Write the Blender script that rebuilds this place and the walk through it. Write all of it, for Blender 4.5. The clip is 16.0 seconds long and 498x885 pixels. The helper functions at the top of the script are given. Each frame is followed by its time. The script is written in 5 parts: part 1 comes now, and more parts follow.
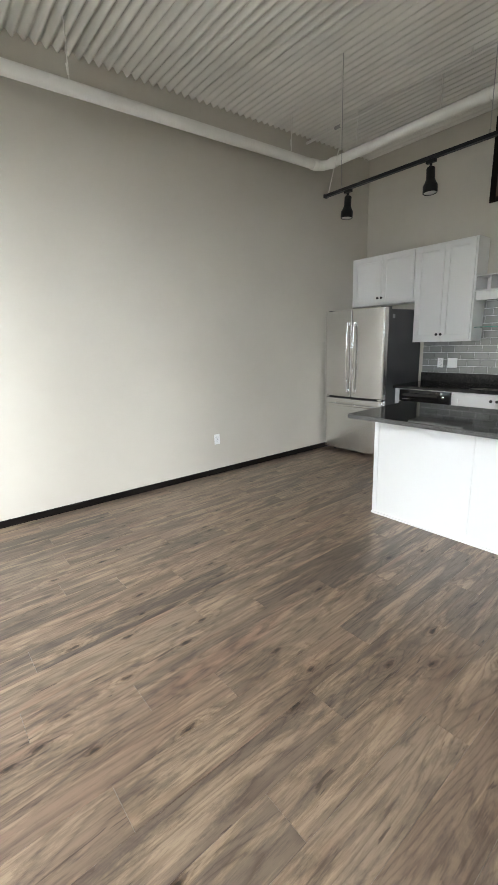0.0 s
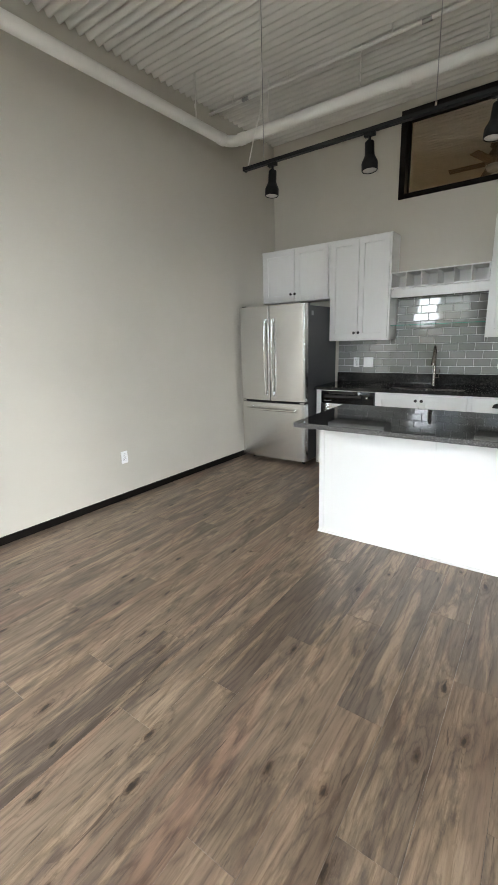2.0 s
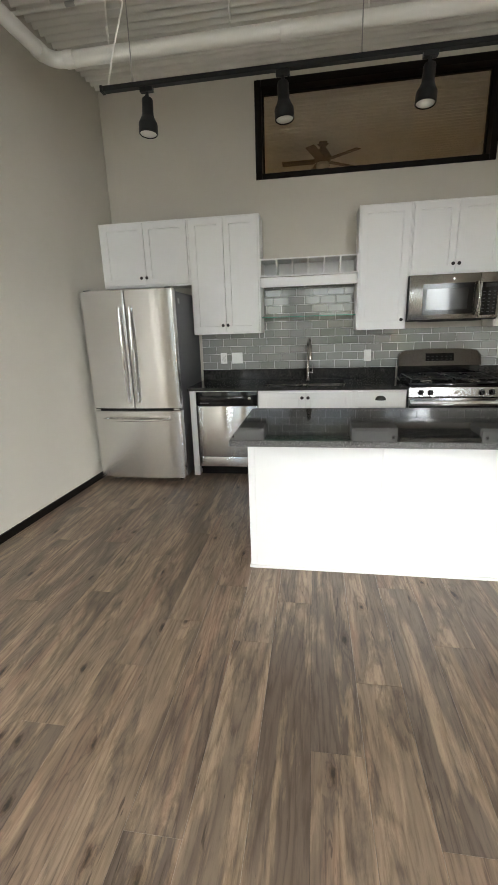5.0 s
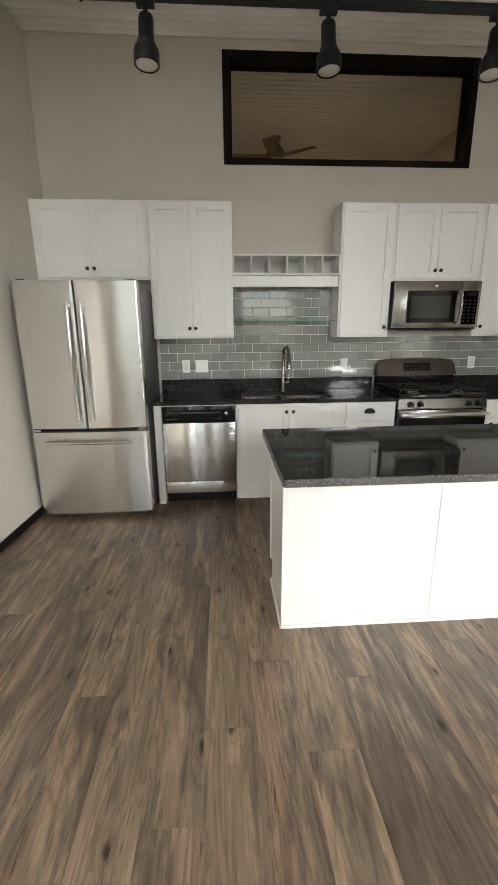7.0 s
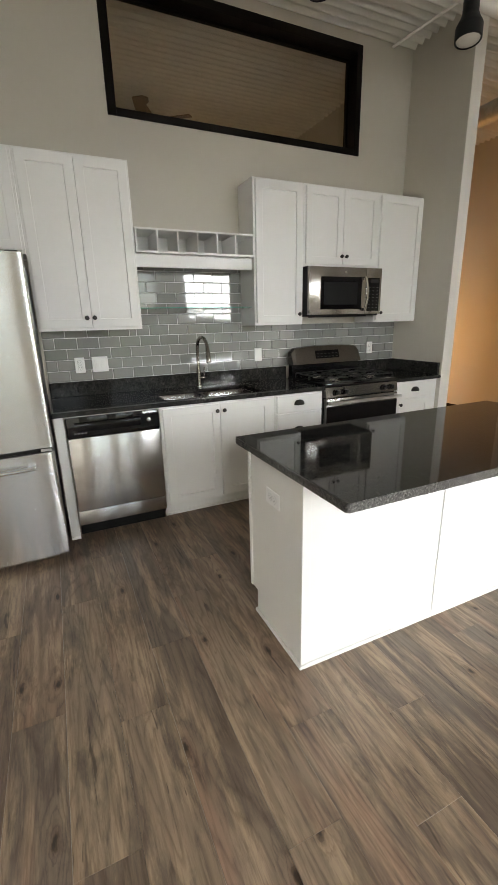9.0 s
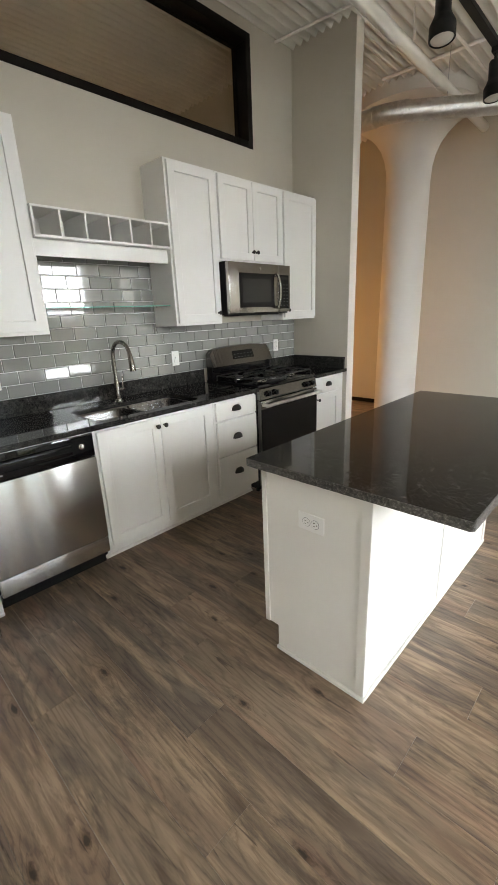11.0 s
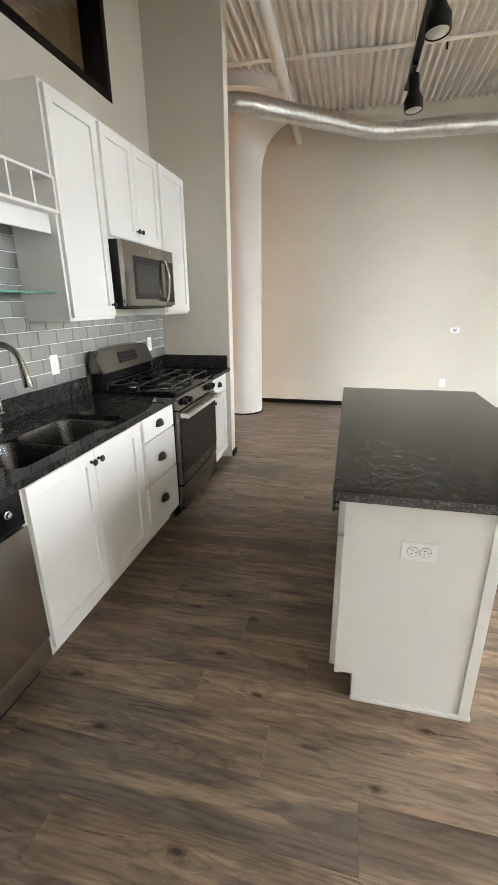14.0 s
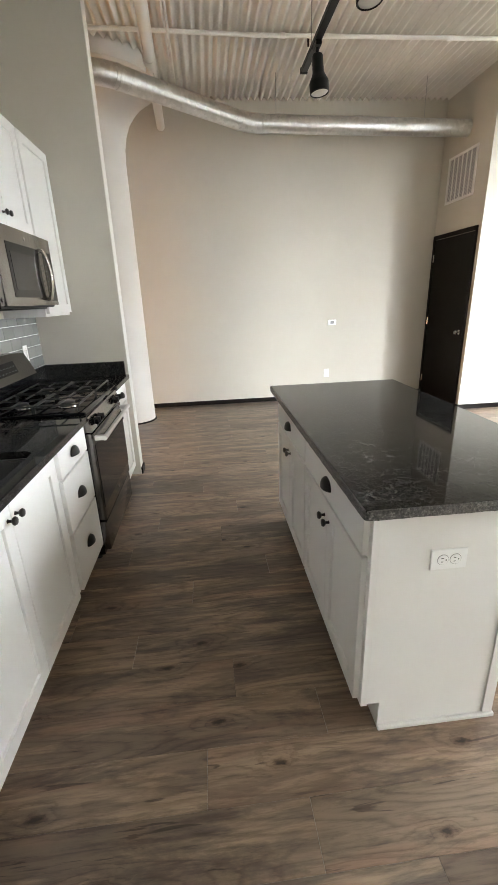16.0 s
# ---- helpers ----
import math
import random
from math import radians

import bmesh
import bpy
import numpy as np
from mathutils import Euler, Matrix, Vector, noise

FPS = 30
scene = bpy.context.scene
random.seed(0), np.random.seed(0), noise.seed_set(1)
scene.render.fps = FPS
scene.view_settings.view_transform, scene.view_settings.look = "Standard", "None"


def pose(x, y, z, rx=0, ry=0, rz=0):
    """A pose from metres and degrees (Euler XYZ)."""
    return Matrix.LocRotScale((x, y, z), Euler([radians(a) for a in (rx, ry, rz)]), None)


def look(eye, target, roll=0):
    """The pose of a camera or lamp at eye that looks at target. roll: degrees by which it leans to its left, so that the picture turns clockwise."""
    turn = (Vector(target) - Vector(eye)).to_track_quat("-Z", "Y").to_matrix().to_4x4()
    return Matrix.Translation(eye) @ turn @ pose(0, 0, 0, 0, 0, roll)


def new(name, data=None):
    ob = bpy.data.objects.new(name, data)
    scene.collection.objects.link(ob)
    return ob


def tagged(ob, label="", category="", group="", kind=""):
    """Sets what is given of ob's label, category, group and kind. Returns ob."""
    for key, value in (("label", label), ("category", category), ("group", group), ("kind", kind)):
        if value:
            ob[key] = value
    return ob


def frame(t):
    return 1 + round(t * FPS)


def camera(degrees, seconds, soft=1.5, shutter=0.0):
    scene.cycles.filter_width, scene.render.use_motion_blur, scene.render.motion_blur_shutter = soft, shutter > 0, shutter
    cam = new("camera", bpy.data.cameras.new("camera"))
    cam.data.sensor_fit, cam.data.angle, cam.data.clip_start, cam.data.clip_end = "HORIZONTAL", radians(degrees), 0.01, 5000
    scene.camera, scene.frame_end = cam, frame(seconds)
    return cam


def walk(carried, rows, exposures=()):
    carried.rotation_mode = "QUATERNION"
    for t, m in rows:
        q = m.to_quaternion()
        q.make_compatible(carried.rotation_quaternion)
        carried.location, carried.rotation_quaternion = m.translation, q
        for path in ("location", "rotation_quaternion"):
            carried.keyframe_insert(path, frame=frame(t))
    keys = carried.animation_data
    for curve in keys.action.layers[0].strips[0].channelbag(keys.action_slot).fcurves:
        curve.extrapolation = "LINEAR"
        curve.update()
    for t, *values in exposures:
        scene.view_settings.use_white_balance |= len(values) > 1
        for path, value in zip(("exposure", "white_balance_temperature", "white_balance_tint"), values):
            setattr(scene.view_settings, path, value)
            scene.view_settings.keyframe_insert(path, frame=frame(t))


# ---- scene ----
cam = camera(62.0, 16.0)
PATH = [
    (0, (-0.007, 0.128, 1.465), (1.215, 1.637, 0.987), -2.1),
    (0.5, (0.068, 0.26, 1.464), (1.385, 1.688, 0.99), -2.1),
    (1, (0.148, 0.403, 1.453), (1.548, 1.753, 0.986), -2.0),
    (1.5, (0.2, 0.554, 1.442), (1.67, 1.824, 0.964), -1.3),
    (2, (0.227, 0.775, 1.429), (1.805, 1.904, 0.944), -1.9),
    (2.5, (0.263, 0.914, 1.415), (1.908, 1.935, 0.915), -2.0),
    (3, (0.36, 1.086, 1.415), (2.074, 1.997, 0.934), -1.6),
    (3.5, (0.431, 1.207, 1.412), (2.211, 1.976, 0.923), -0.9),
    (4, (0.5, 1.392, 1.411), (2.347, 1.98, 0.917), -1.4),
    (4.5, (0.557, 1.53, 1.413), (2.443, 1.966, 0.907), -1.8),
    (6.8, (1.077, 2.248, 1.424), (3.004, 2.17, 0.893), -0.6),
    (7, (1.132, 2.301, 1.415), (3.061, 2.179, 0.904), -0.5),
    (7.5, (1.25, 2.428, 1.413), (3.159, 2.133, 0.895), -0.2),
    (8, (1.372, 2.605, 1.419), (3.23, 2.11, 0.869), -0.9),
    (8.5, (1.492, 2.717, 1.412), (3.302, 2.084, 0.845), -1.3),
    (9, (1.67, 2.795, 1.408), (3.418, 2.003, 0.846), -1.4),
    (9.5, (1.814, 2.879, 1.401), (3.475, 1.923, 0.831), -1.8),
    (10, (1.974, 3.012, 1.42), (3.536, 1.908, 0.838), -1.9),
    (12.5, (2.845, 3.280, 1.452), (3.808, 1.638, 0.840), -1.9),
    (13, (3.047, 3.301, 1.460), (3.889, 1.598, 0.841), -0.7),
    (13.5, (3.196, 3.296, 1.458), (3.862, 1.519, 0.834), 0.1),
    (14, (3.375, 3.302, 1.459), (3.817, 1.460, 0.819), -0.6),
    (14.5, (3.510, 3.289, 1.449), (3.756, 1.419, 0.784), -1.5),
    (15, (3.629, 3.218, 1.441), (3.714, 1.339, 0.760), -2.4),
    (15.5, (3.718, 3.146, 1.447), (3.667, 1.263, 0.774), -2.5),
    (16, (3.789, 3.038, 1.442), (3.621, 1.156, 0.785), -2.1),
]
walk(cam, [(t, look(eye, target, roll)) for t, eye, target, roll in PATH], exposures=[(0, 0.38, 7200, 12.5), (3.5, 0.54, 7350, 12.5), (7, 0.58, 7950, 14), (10, 0.78, 7800, 13), (12.5, 1.20, 7580, 13), (14, 1.41, 7450, 13), (16, 1.49, 7350, 13)])

# ---- world and lights ----
world = bpy.data.worlds.new("sky")
scene.world = world
world.use_nodes = True
wn = world.node_tree.nodes
sky = wn.new("ShaderNodeTexSky")
sky.sky_type, sky.sun_disc = "NISHITA", False
sky.sun_elevation, sky.sun_rotation = radians(48), radians(80)
world.node_tree.links.new(sky.outputs[0], wn["Background"].inputs[0])
wn["Background"].inputs[1].default_value = 0.15


def area_lamp(name, eye, target, sx, sy, watts, colour):
    data = bpy.data.lights.new(name, "AREA")
    data.shape, data.size, data.size_y, data.energy, data.color = "RECTANGLE", sx, sy, watts, colour
    ob = new(name, data)
    ob.matrix_basis = look(eye, target)
    return ob


# high sun on the far side of the building: it lights the ground and the town outside
sun_data = bpy.data.lights.new("sun", "SUN")
sun_data.energy, sun_data.angle, sun_data.color = 4.5, radians(0.5), (1.0, 0.95, 0.88)
sun = new("sun", sun_data)
sun.matrix_basis = look((30, 5.3, 33.8), (0, 0, 0))

# the bright sky outside the living-room windows, above the skyline
SKY = (0.74, 0.855, 1.0)
area_lamp("window_sky_light", (-9.0, 1.0, 5.9), (0.0, 1.0, 3.9), 24.0, 8.0, 500, SKY)
area_lamp("window_sky_light_south", (-5.6, -10.5, 5.6), (-5.6, 0.0, 3.6), 6.6, 8.0, 5000, SKY)
area_lamp("window_sky_light_north", (-5.6, 12.5, 5.6), (-5.6, 2.0, 3.6), 6.6, 8.0, 5400, SKY)
area_lamp("window_sky_light_southwest", (-8.2, -6.2, 5.6), (0.0, 1.0, 3.7), 9.0, 8.0, 3800, SKY)
area_lamp("window_sky_light_northwest", (-8.2, 8.2, 5.6), (0.0, 1.0, 3.7), 9.0, 8.0, 2600, SKY)
# warm lamps of the rooms behind the kitchen
area_lamp("hall_light", (7.3, -1.7, 1.0), (6.0, -2.9, 0.9), 0.5, 0.9, 16, (1.0, 0.55, 0.22))
area_lamp("fan_light", (6.83, 1.59, 3.10), (6.83, 1.59, 0.0), 0.25, 0.25, 14, (1.0, 0.76, 0.48))


# ---- materials ----
class Nodes:
    """A small wrapper for one node material."""

    def __init__(self, name, colour=(0.5, 0.5, 0.5), rough=0.5, metal=0.0, spec=0.5, coat=0.0, coat_rough=0.05):
        self.mat = bpy.data.materials.new(name)
        self.mat.use_nodes = True
        self.tree = self.mat.node_tree
        self.bsdf = self.tree.nodes["Principled BSDF"]
        self.put("Base Color", (*colour, 1))
        self.put("Roughness", rough)
        self.put("Metallic", metal)
        self.put("Specular IOR Level", spec)
        self.put("Coat Weight", coat)
        self.put("Coat Roughness", coat_rough)

    def put(self, socket, value):
        self.bsdf.inputs[socket].default_value = value

    def node(self, kind, **sockets):
        n = self.tree.nodes.new(kind)
        for key, value in sockets.items():
            n.inputs[key].default_value = value
        return n

    def link(self, a, b):
        self.tree.links.new(a, b)

    def coords(self, scale=(1, 1, 1), shuffle=0.0):
        tc = self.node("ShaderNodeTexCoord")
        mp = self.node("ShaderNodeMapping")
        mp.inputs["Scale"].default_value = scale
        self.link(tc.outputs["Object"], mp.inputs["Vector"])
        if shuffle:
            info = self.node("ShaderNodeObjectInfo")
            mul = self.node("ShaderNodeVectorMath")
            mul.operation = "SCALE"
            mul.inputs[0].default_value = (shuffle, shuffle * 0.73, shuffle * 1.31)
            self.link(info.outputs["Random"], mul.inputs["Scale"])
            self.link(mul.outputs[0], mp.inputs["Location"])
        return mp.outputs[0]

    def noise(self, vec, scale, detail=4.0, rough=0.55, distortion=0.0):
        n = self.node("ShaderNodeTexNoise")
        n.inputs["Scale"].default_value, n.inputs["Detail"].default_value = scale, detail
        n.inputs["Roughness"].default_value, n.inputs["Distortion"].default_value = rough, distortion
        self.link(vec, n.inputs["Vector"])
        return n.outputs["Fac"]

    def ramp(self, fac, stops, ease="LINEAR"):
        r = self.node("ShaderNodeValToRGB")
        r.color_ramp.interpolation = ease
        while len(r.color_ramp.elements) < len(stops):
            r.color_ramp.elements.new(0.5)
        for e, (pos, col) in zip(r.color_ramp.elements, stops):
            e.position = pos
            e.color = (*col, 1) if len(col) == 3 else col
        self.link(fac, r.inputs[0])
        return r.outputs[0]

    def mix(self, fac, a, b, blend="MIX"):
        m = self.node("ShaderNodeMix")
        m.data_type, m.blend_type = "RGBA", blend
        for sock, v in ((m.inputs[0], fac), (m.inputs[6], a), (m.inputs[7], b)):
            if hasattr(v, "default_value"):
                self.link(v, sock)
            elif isinstance(v, tuple):
                sock.default_value = (*v, 1)
            else:
                sock.default_value = v
        return m.outputs[2]

    def span(self, fac, lo, hi, a=0.0, b=1.0):
        m = self.node("ShaderNodeMapRange")
        m.inputs[1].default_value, m.inputs[2].default_value = a, b
        m.inputs[3].default_value, m.inputs[4].default_value = lo, hi
        self.link(fac, m.inputs[0])
        return m.outputs[0]

    def bump(self, height, strength=0.2, distance=0.002):
        b = self.node("ShaderNodeBump")
        b.inputs["Strength"].default_value, b.inputs["Distance"].default_value = strength, distance
        self.link(height, b.inputs["Height"])
        self.link(b.outputs[0], self.bsdf.inputs["Normal"])

    def colour(self, out):
        self.link(out, self.bsdf.inputs["Base Color"])

    def rough(self, out):
        self.link(out, self.bsdf.inputs["Roughness"])


def paint(name, colour, rough=0.5, mottling=0.04, grain=220.0, depth=0.0006, strength=0.25, spec=0.4):
    n = Nodes(name, colour, rough, 0, spec)
    v = n.coords()
    big = n.noise(v, 1.3, 5, 0.6)
    lo = tuple(c * (1 - mottling) for c in colour)
    hi = tuple(min(1, c * (1 + mottling)) for c in colour)
    n.colour(n.ramp(big, [(0.3, lo), (0.7, hi)]))
    fine = n.noise(v, grain, 3, 0.6)
    n.rough(n.span(n.noise(v, 6, 3), rough - 0.06, rough + 0.06))
    n.bump(fine, strength, depth)
    return n.mat


def steel(name, colour, rough, along, stretch=90.0, spread=0.03, brushed=0.0):
    n = Nodes(name, colour, rough, 1.0)
    if brushed:                                          # brushed across, so highlights smear upright
        way = n.node("ShaderNodeTangent")
        way.direction_type, way.axis = "RADIAL", "Y"
        n.link(way.outputs[0], n.bsdf.inputs["Tangent"])
        n.put("Anisotropic", brushed)
    n.rough(n.span(n.noise(n.coords(), 2.5, 2), rough - spread * 0.6, rough + spread * 0.6))
    n.colour(n.ramp(n.noise(n.coords(), 1.7, 3), [(0.3, tuple(c * 0.93 for c in colour)), (0.7, colour)]))
    return n.mat


WALL = paint("greige_wall_paint", (0.545, 0.508, 0.435), 0.62, 0.03, 260, 0.0008, 0.3, 0.3)
WHITE = paint("white_cabinet_paint", (0.775, 0.765, 0.735), 0.36, 0.015, 90, 0.0003, 0.15, 0.45)
PALEEND = paint("pale_wall_end", (0.74, 0.72, 0.67), 0.5, 0.02, 120)
CEIL = paint("ceiling_deck_paint", (0.73, 0.71, 0.655), 0.55, 0.10, 35, 0.002, 0.3, 0.3)
PIPE = paint("pipe_paint", (0.79, 0.77, 0.715), 0.42, 0.03, 60, 0.0006, 0.2)
CONCRETE = paint("painted_concrete", (0.70, 0.67, 0.62), 0.6, 0.05, 45, 0.002, 0.35, 0.3)
ESPRESSO = paint("espresso_trim", (0.009, 0.007, 0.006), 0.5, 0.2, 60, 0.0004, 0.2, 0.1)
BRONZE = paint("oil_rubbed_bronze", (0.022, 0.018, 0.016), 0.38, 0.3, 80, 0.0003, 0.2)
BLACKMETAL = paint("black_powder_coat", (0.007, 0.007, 0.007), 0.42, 0.2, 150, 0.0004, 0.3, 0.22)
ENAMEL = paint("black_enamel", (0.006, 0.006, 0.007), 0.08, 0.2, 20, 0.0002, 0.05, 0.45)
CASTIRON = paint("cast_iron", (0.012, 0.012, 0.012), 0.34, 0.1, 200, 0.0006, 0.25, 0.5)
FRIDGESIDE = paint("dark_grey_steel_side", (0.045, 0.045, 0.047), 0.38, 0.05, 420, 0.0006, 0.35)
PLASTIC = paint("white_plastic", (0.86, 0.86, 0.845), 0.32, 0.01, 40, 0.0001, 0.05, 0.5)
FANBROWN = paint("fan_brown", (0.16, 0.11, 0.065), 0.45, 0.2, 60)
DARKSLOT = paint("dark_slot", (0.01, 0.01, 0.01), 0.6, 0.1, 40)
KEYGREY = paint("dim_key_print", (0.045, 0.045, 0.045), 0.5, 0.05, 40)
GREY = paint("grey_print", (0.30, 0.30, 0.30), 0.5, 0.05, 40)
GROUT = paint("white_grout", (0.80, 0.80, 0.78), 0.75, 0.04, 300, 0.001, 0.4, 0.2)
SUBFLOOR = paint("floor_underlay", (0.03, 0.025, 0.02), 0.8, 0.1, 50)
GROUND = paint("outdoor_ground", (0.34, 0.33, 0.29), 0.9, 0.3, 0.5, 0.05, 0.3, 0.1)
STAINLESS_V = steel("brushed_stainless_vertical", (0.76, 0.75, 0.735), 0.22, 2, brushed=0.95)
STAINLESS_H = steel("brushed_stainless_horizontal", (0.70, 0.69, 0.675), 0.33, 1)
SLATE = steel("dark_stainless", (0.38, 0.362, 0.34), 0.20, 1)
SINKSTEEL = steel("sink_steel", (0.36, 0.35, 0.34), 0.24, 1)
NICKEL = steel("brushed_nickel", (0.33, 0.30, 0.275), 0.24, 2, 60)
CHROME = steel("polished_steel", (0.75, 0.74, 0.72), 0.12, 2, 60, 0.03)
BLACKSTEEL = steel("black_stainless", (0.20, 0.19, 0.18), 0.20, 1)
CABLE = steel("steel_cable", (0.45, 0.44, 0.42), 0.35, 2)


def galvanised():
    n = Nodes("galvanised_duct", (0.55, 0.55, 0.54), 0.3, 1.0)
    v = n.coords()
    vor = n.node("ShaderNodeTexVoronoi")
    vor.inputs["Scale"].default_value = 28
    n.link(v, vor.inputs["Vector"])
    n.colour(n.ramp(vor.outputs["Color"], [(0.2, (0.58, 0.58, 0.57)), (0.9, (0.70, 0.70, 0.69))]))
    n.rough(n.span(vor.outputs["Distance"], 0.31, 0.37))
    n.bump(n.noise(v, 9, 2), 0.05, 0.002)
    return n.mat


def granite():
    n = Nodes("black_granite", (0.02, 0.02, 0.02), 0.12, 0, 0.25)
    v = n.coords()
    specks = n.noise(v, 150, 5, 0.75)
    flakes = n.noise(v, 60, 6, 0.75, 0.0)
    cloud = n.noise(v, 22, 7, 0.72, 0.0)
    base = n.ramp(specks, [(0.40, (0.004, 0.004, 0.004)), (0.55, (0.016, 0.0155, 0.015)), (0.68, (0.085, 0.082, 0.078))])
    grey = n.ramp(flakes, [(0.40, (0.0, 0.0, 0.0)), (0.75, (0.8, 0.8, 0.8))])
    both = n.mix(grey, base, (0.070, 0.067, 0.064))
    far = n.ramp(cloud, [(0.36, (0.50, 0.50, 0.50)), (0.55, (1.05, 1.05, 1.05)), (0.70, (2.0, 2.0, 2.0))])
    n.colour(n.mix(1.0, both, far, "MULTIPLY"))
    n.rough(n.span(flakes, 0.025, 0.06))
    return n.mat


def granite_edge():
    n = Nodes("granite_edge", (0.06, 0.06, 0.06), 0.4, 0, 0.5)
    v = n.coords()
    specks = n.noise(v, 130, 5, 0.7)
    n.colour(n.ramp(specks, [(0.38, (0.02, 0.019, 0.018)), (0.55, (0.09, 0.085, 0.08)), (0.72, (0.30, 0.29, 0.28))]))
    n.bump(n.noise(v, 90, 5, 0.7), 0.8, 0.004)
    return n.mat


def planks():
    n = Nodes("weathered_oak_plank", (0.2, 0.15, 0.11), 0.36, 0, 0.5)

    def maths(kind, a, b, c=0.0):
        m = n.node("ShaderNodeMath")
        m.operation = kind
        for sock, v in zip(m.inputs, (a, b, c)):
            if hasattr(v, "default_value"):
                n.link(v, sock)
            else:
                sock.default_value = v
        return m.outputs[0]

    def grey(v):
        return (v, v, v)

    info = n.node("ShaderNodeObjectInfo")
    tone = n.ramp(info.outputs["Random"], [(0.0, (0.098, 0.078, 0.064)), (0.14, (0.184, 0.139, 0.105)), (0.30, (0.138, 0.109, 0.087)), (0.46, (0.212, 0.167, 0.126)), (0.62, (0.170, 0.122, 0.092)), (0.80, (0.124, 0.101, 0.084)), (1.0, (0.200, 0.150, 0.113))])
    fibre = n.noise(n.coords((3.4, 46.0, 46.0), 37.0), 2.0, 5, 0.68)
    # knots: a few cells of each board carry one
    vor = n.node("ShaderNodeTexVoronoi")
    vor.voronoi_dimensions = "2D"
    vor.inputs["Scale"].default_value, vor.inputs["Randomness"].default_value = 1.0, 1.0
    n.link(n.coords((3.0, 7.5, 7.5), 53.0), vor.inputs["Vector"])
    warp = n.noise(n.coords((12.0, 26.0, 26.0), 11.0), 2.2, 4, 0.6)
    near = maths("MULTIPLY_ADD", warp, 0.22, vor.outputs["Distance"])
    has_knot = n.ramp(vor.outputs["Color"], [(0.60, grey(0)), (0.64, grey(1))])
    pull = maths("MULTIPLY", n.ramp(near, [(0.10, grey(1)), (0.30, grey(0.35)), (0.55, grey(0))]), has_knot)
    # cathedral grain: contour lines of a slow field, bent round the knots
    field = n.noise(n.coords((0.55, 4.6, 4.6), 41.0), 1.0, 2, 0.45, 0.35)
    phase = maths("MULTIPLY_ADD", field, 17.0, maths("MULTIPLY_ADD", fibre, 0.8, maths("MULTIPLY", pull, 3.0)))
    ring = maths("PINGPONG", phase, 0.5)
    # slow tone along the board, tan and rosy zones, smoky weathered zones
    slow = n.noise(n.coords((0.9, 3.0, 3.0), 23.0), 1.2, 3, 0.5, 0.4)
    base = n.mix(1.0, tone, n.ramp(slow, [(0.30, grey(0.76)), (0.70, grey(1.22))]), "MULTIPLY")
    zone = n.noise(n.coords((1.0, 7.5, 7.5), 29.0), 1.5, 8, 0.66, 0.35)
    tan = n.mix(n.ramp(zone, [(0.49, grey(0)), (0.57, grey(0.55)), (0.68, grey(0.95))]), base, (0.330, 0.258, 0.186))
    rosy = n.noise(n.coords((0.7, 6.0, 6.0), 97.0), 1.4, 4, 0.6, 0.4)
    warm = n.mix(n.ramp(rosy, [(0.56, grey(0)), (0.68, grey(0.5))]), tan, (0.262, 0.165, 0.122))
    smoke = n.noise(n.coords((1.7, 6.5, 6.5), 61.0), 1.6, 8, 0.70, 0.4)
    dark = n.mix(n.ramp(smoke, [(0.51, grey(0)), (0.59, grey(0.5)), (0.70, grey(0.85))]), warm, (0.070, 0.055, 0.045))
    streak = n.noise(n.coords((1.7, 14.0, 14.0), 15.0), 1.5, 7, 0.66, 0.3)
    streaked = n.mix(n.ramp(streak, [(0.55, grey(0)), (0.66, grey(0.6))]), dark, (0.082, 0.062, 0.048))
    grained = n.mix(0.55, streaked, n.ramp(ring, [(0.02, (0.50, 0.46, 0.43)), (0.17, grey(0.95)), (0.5, grey(1.12))]), "MULTIPLY")
    pored = n.mix(0.42, grained, n.ramp(fibre, [(0.36, (0.45, 0.42, 0.39)), (0.52, grey(1.08)), (0.7, grey(1.18))]), "MULTIPLY")
    # short dark splits and the knots' hearts
    dash = n.noise(n.coords((3.0, 30.0, 30.0), 83.0), 1.3, 3, 0.55, 0.8)
    dashed = n.mix(0.7, pored, n.ramp(dash, [(0.295, (0.18, 0.15, 0.13)), (0.335, grey(1))]), "MULTIPLY")
    hearts = n.ramp(near, [(0.135, (0.12, 0.10, 0.08)), (0.165, (0.38, 0.32, 0.28)), (0.21, (0.82, 0.79, 0.77)), (0.30, grey(1))])
    knotted = n.mix(has_knot, dashed, n.mix(1.0, dashed, hearts, "MULTIPLY"))
    n.colour(n.mix(1.0, knotted, (1.09, 1.01, 0.945), "MULTIPLY"))
    n.rough(n.span(fibre, 0.37, 0.25))
    n.bump(fibre, 0.2, 0.0006)
    return n.mat


def tile_glaze():
    n = Nodes("grey_tile_glaze", (0.22, 0.25, 0.255), 0.05, 0, 0.7, 1.0, 0.03)
    info = n.node("ShaderNodeObjectInfo")
    n.colour(n.ramp(info.outputs["Random"], [(0.0, (0.235, 0.238, 0.226)), (0.5, (0.262, 0.265, 0.252)), (1.0, (0.29, 0.292, 0.278))]))
    v = n.coords((1, 1, 1), 9.0)
    n.bump(n.noise(v, 9, 2), 0.05, 0.0015)
    n.rough(n.span(n.noise(v, 30, 3), 0.03, 0.08))
    return n.mat


def glass(name, colour, rough=0.0):
    n = Nodes(name, colour, rough, 0, 0.5)
    n.put("Transmission Weight", 1.0)
    n.put("IOR", 1.45)
    return n.mat


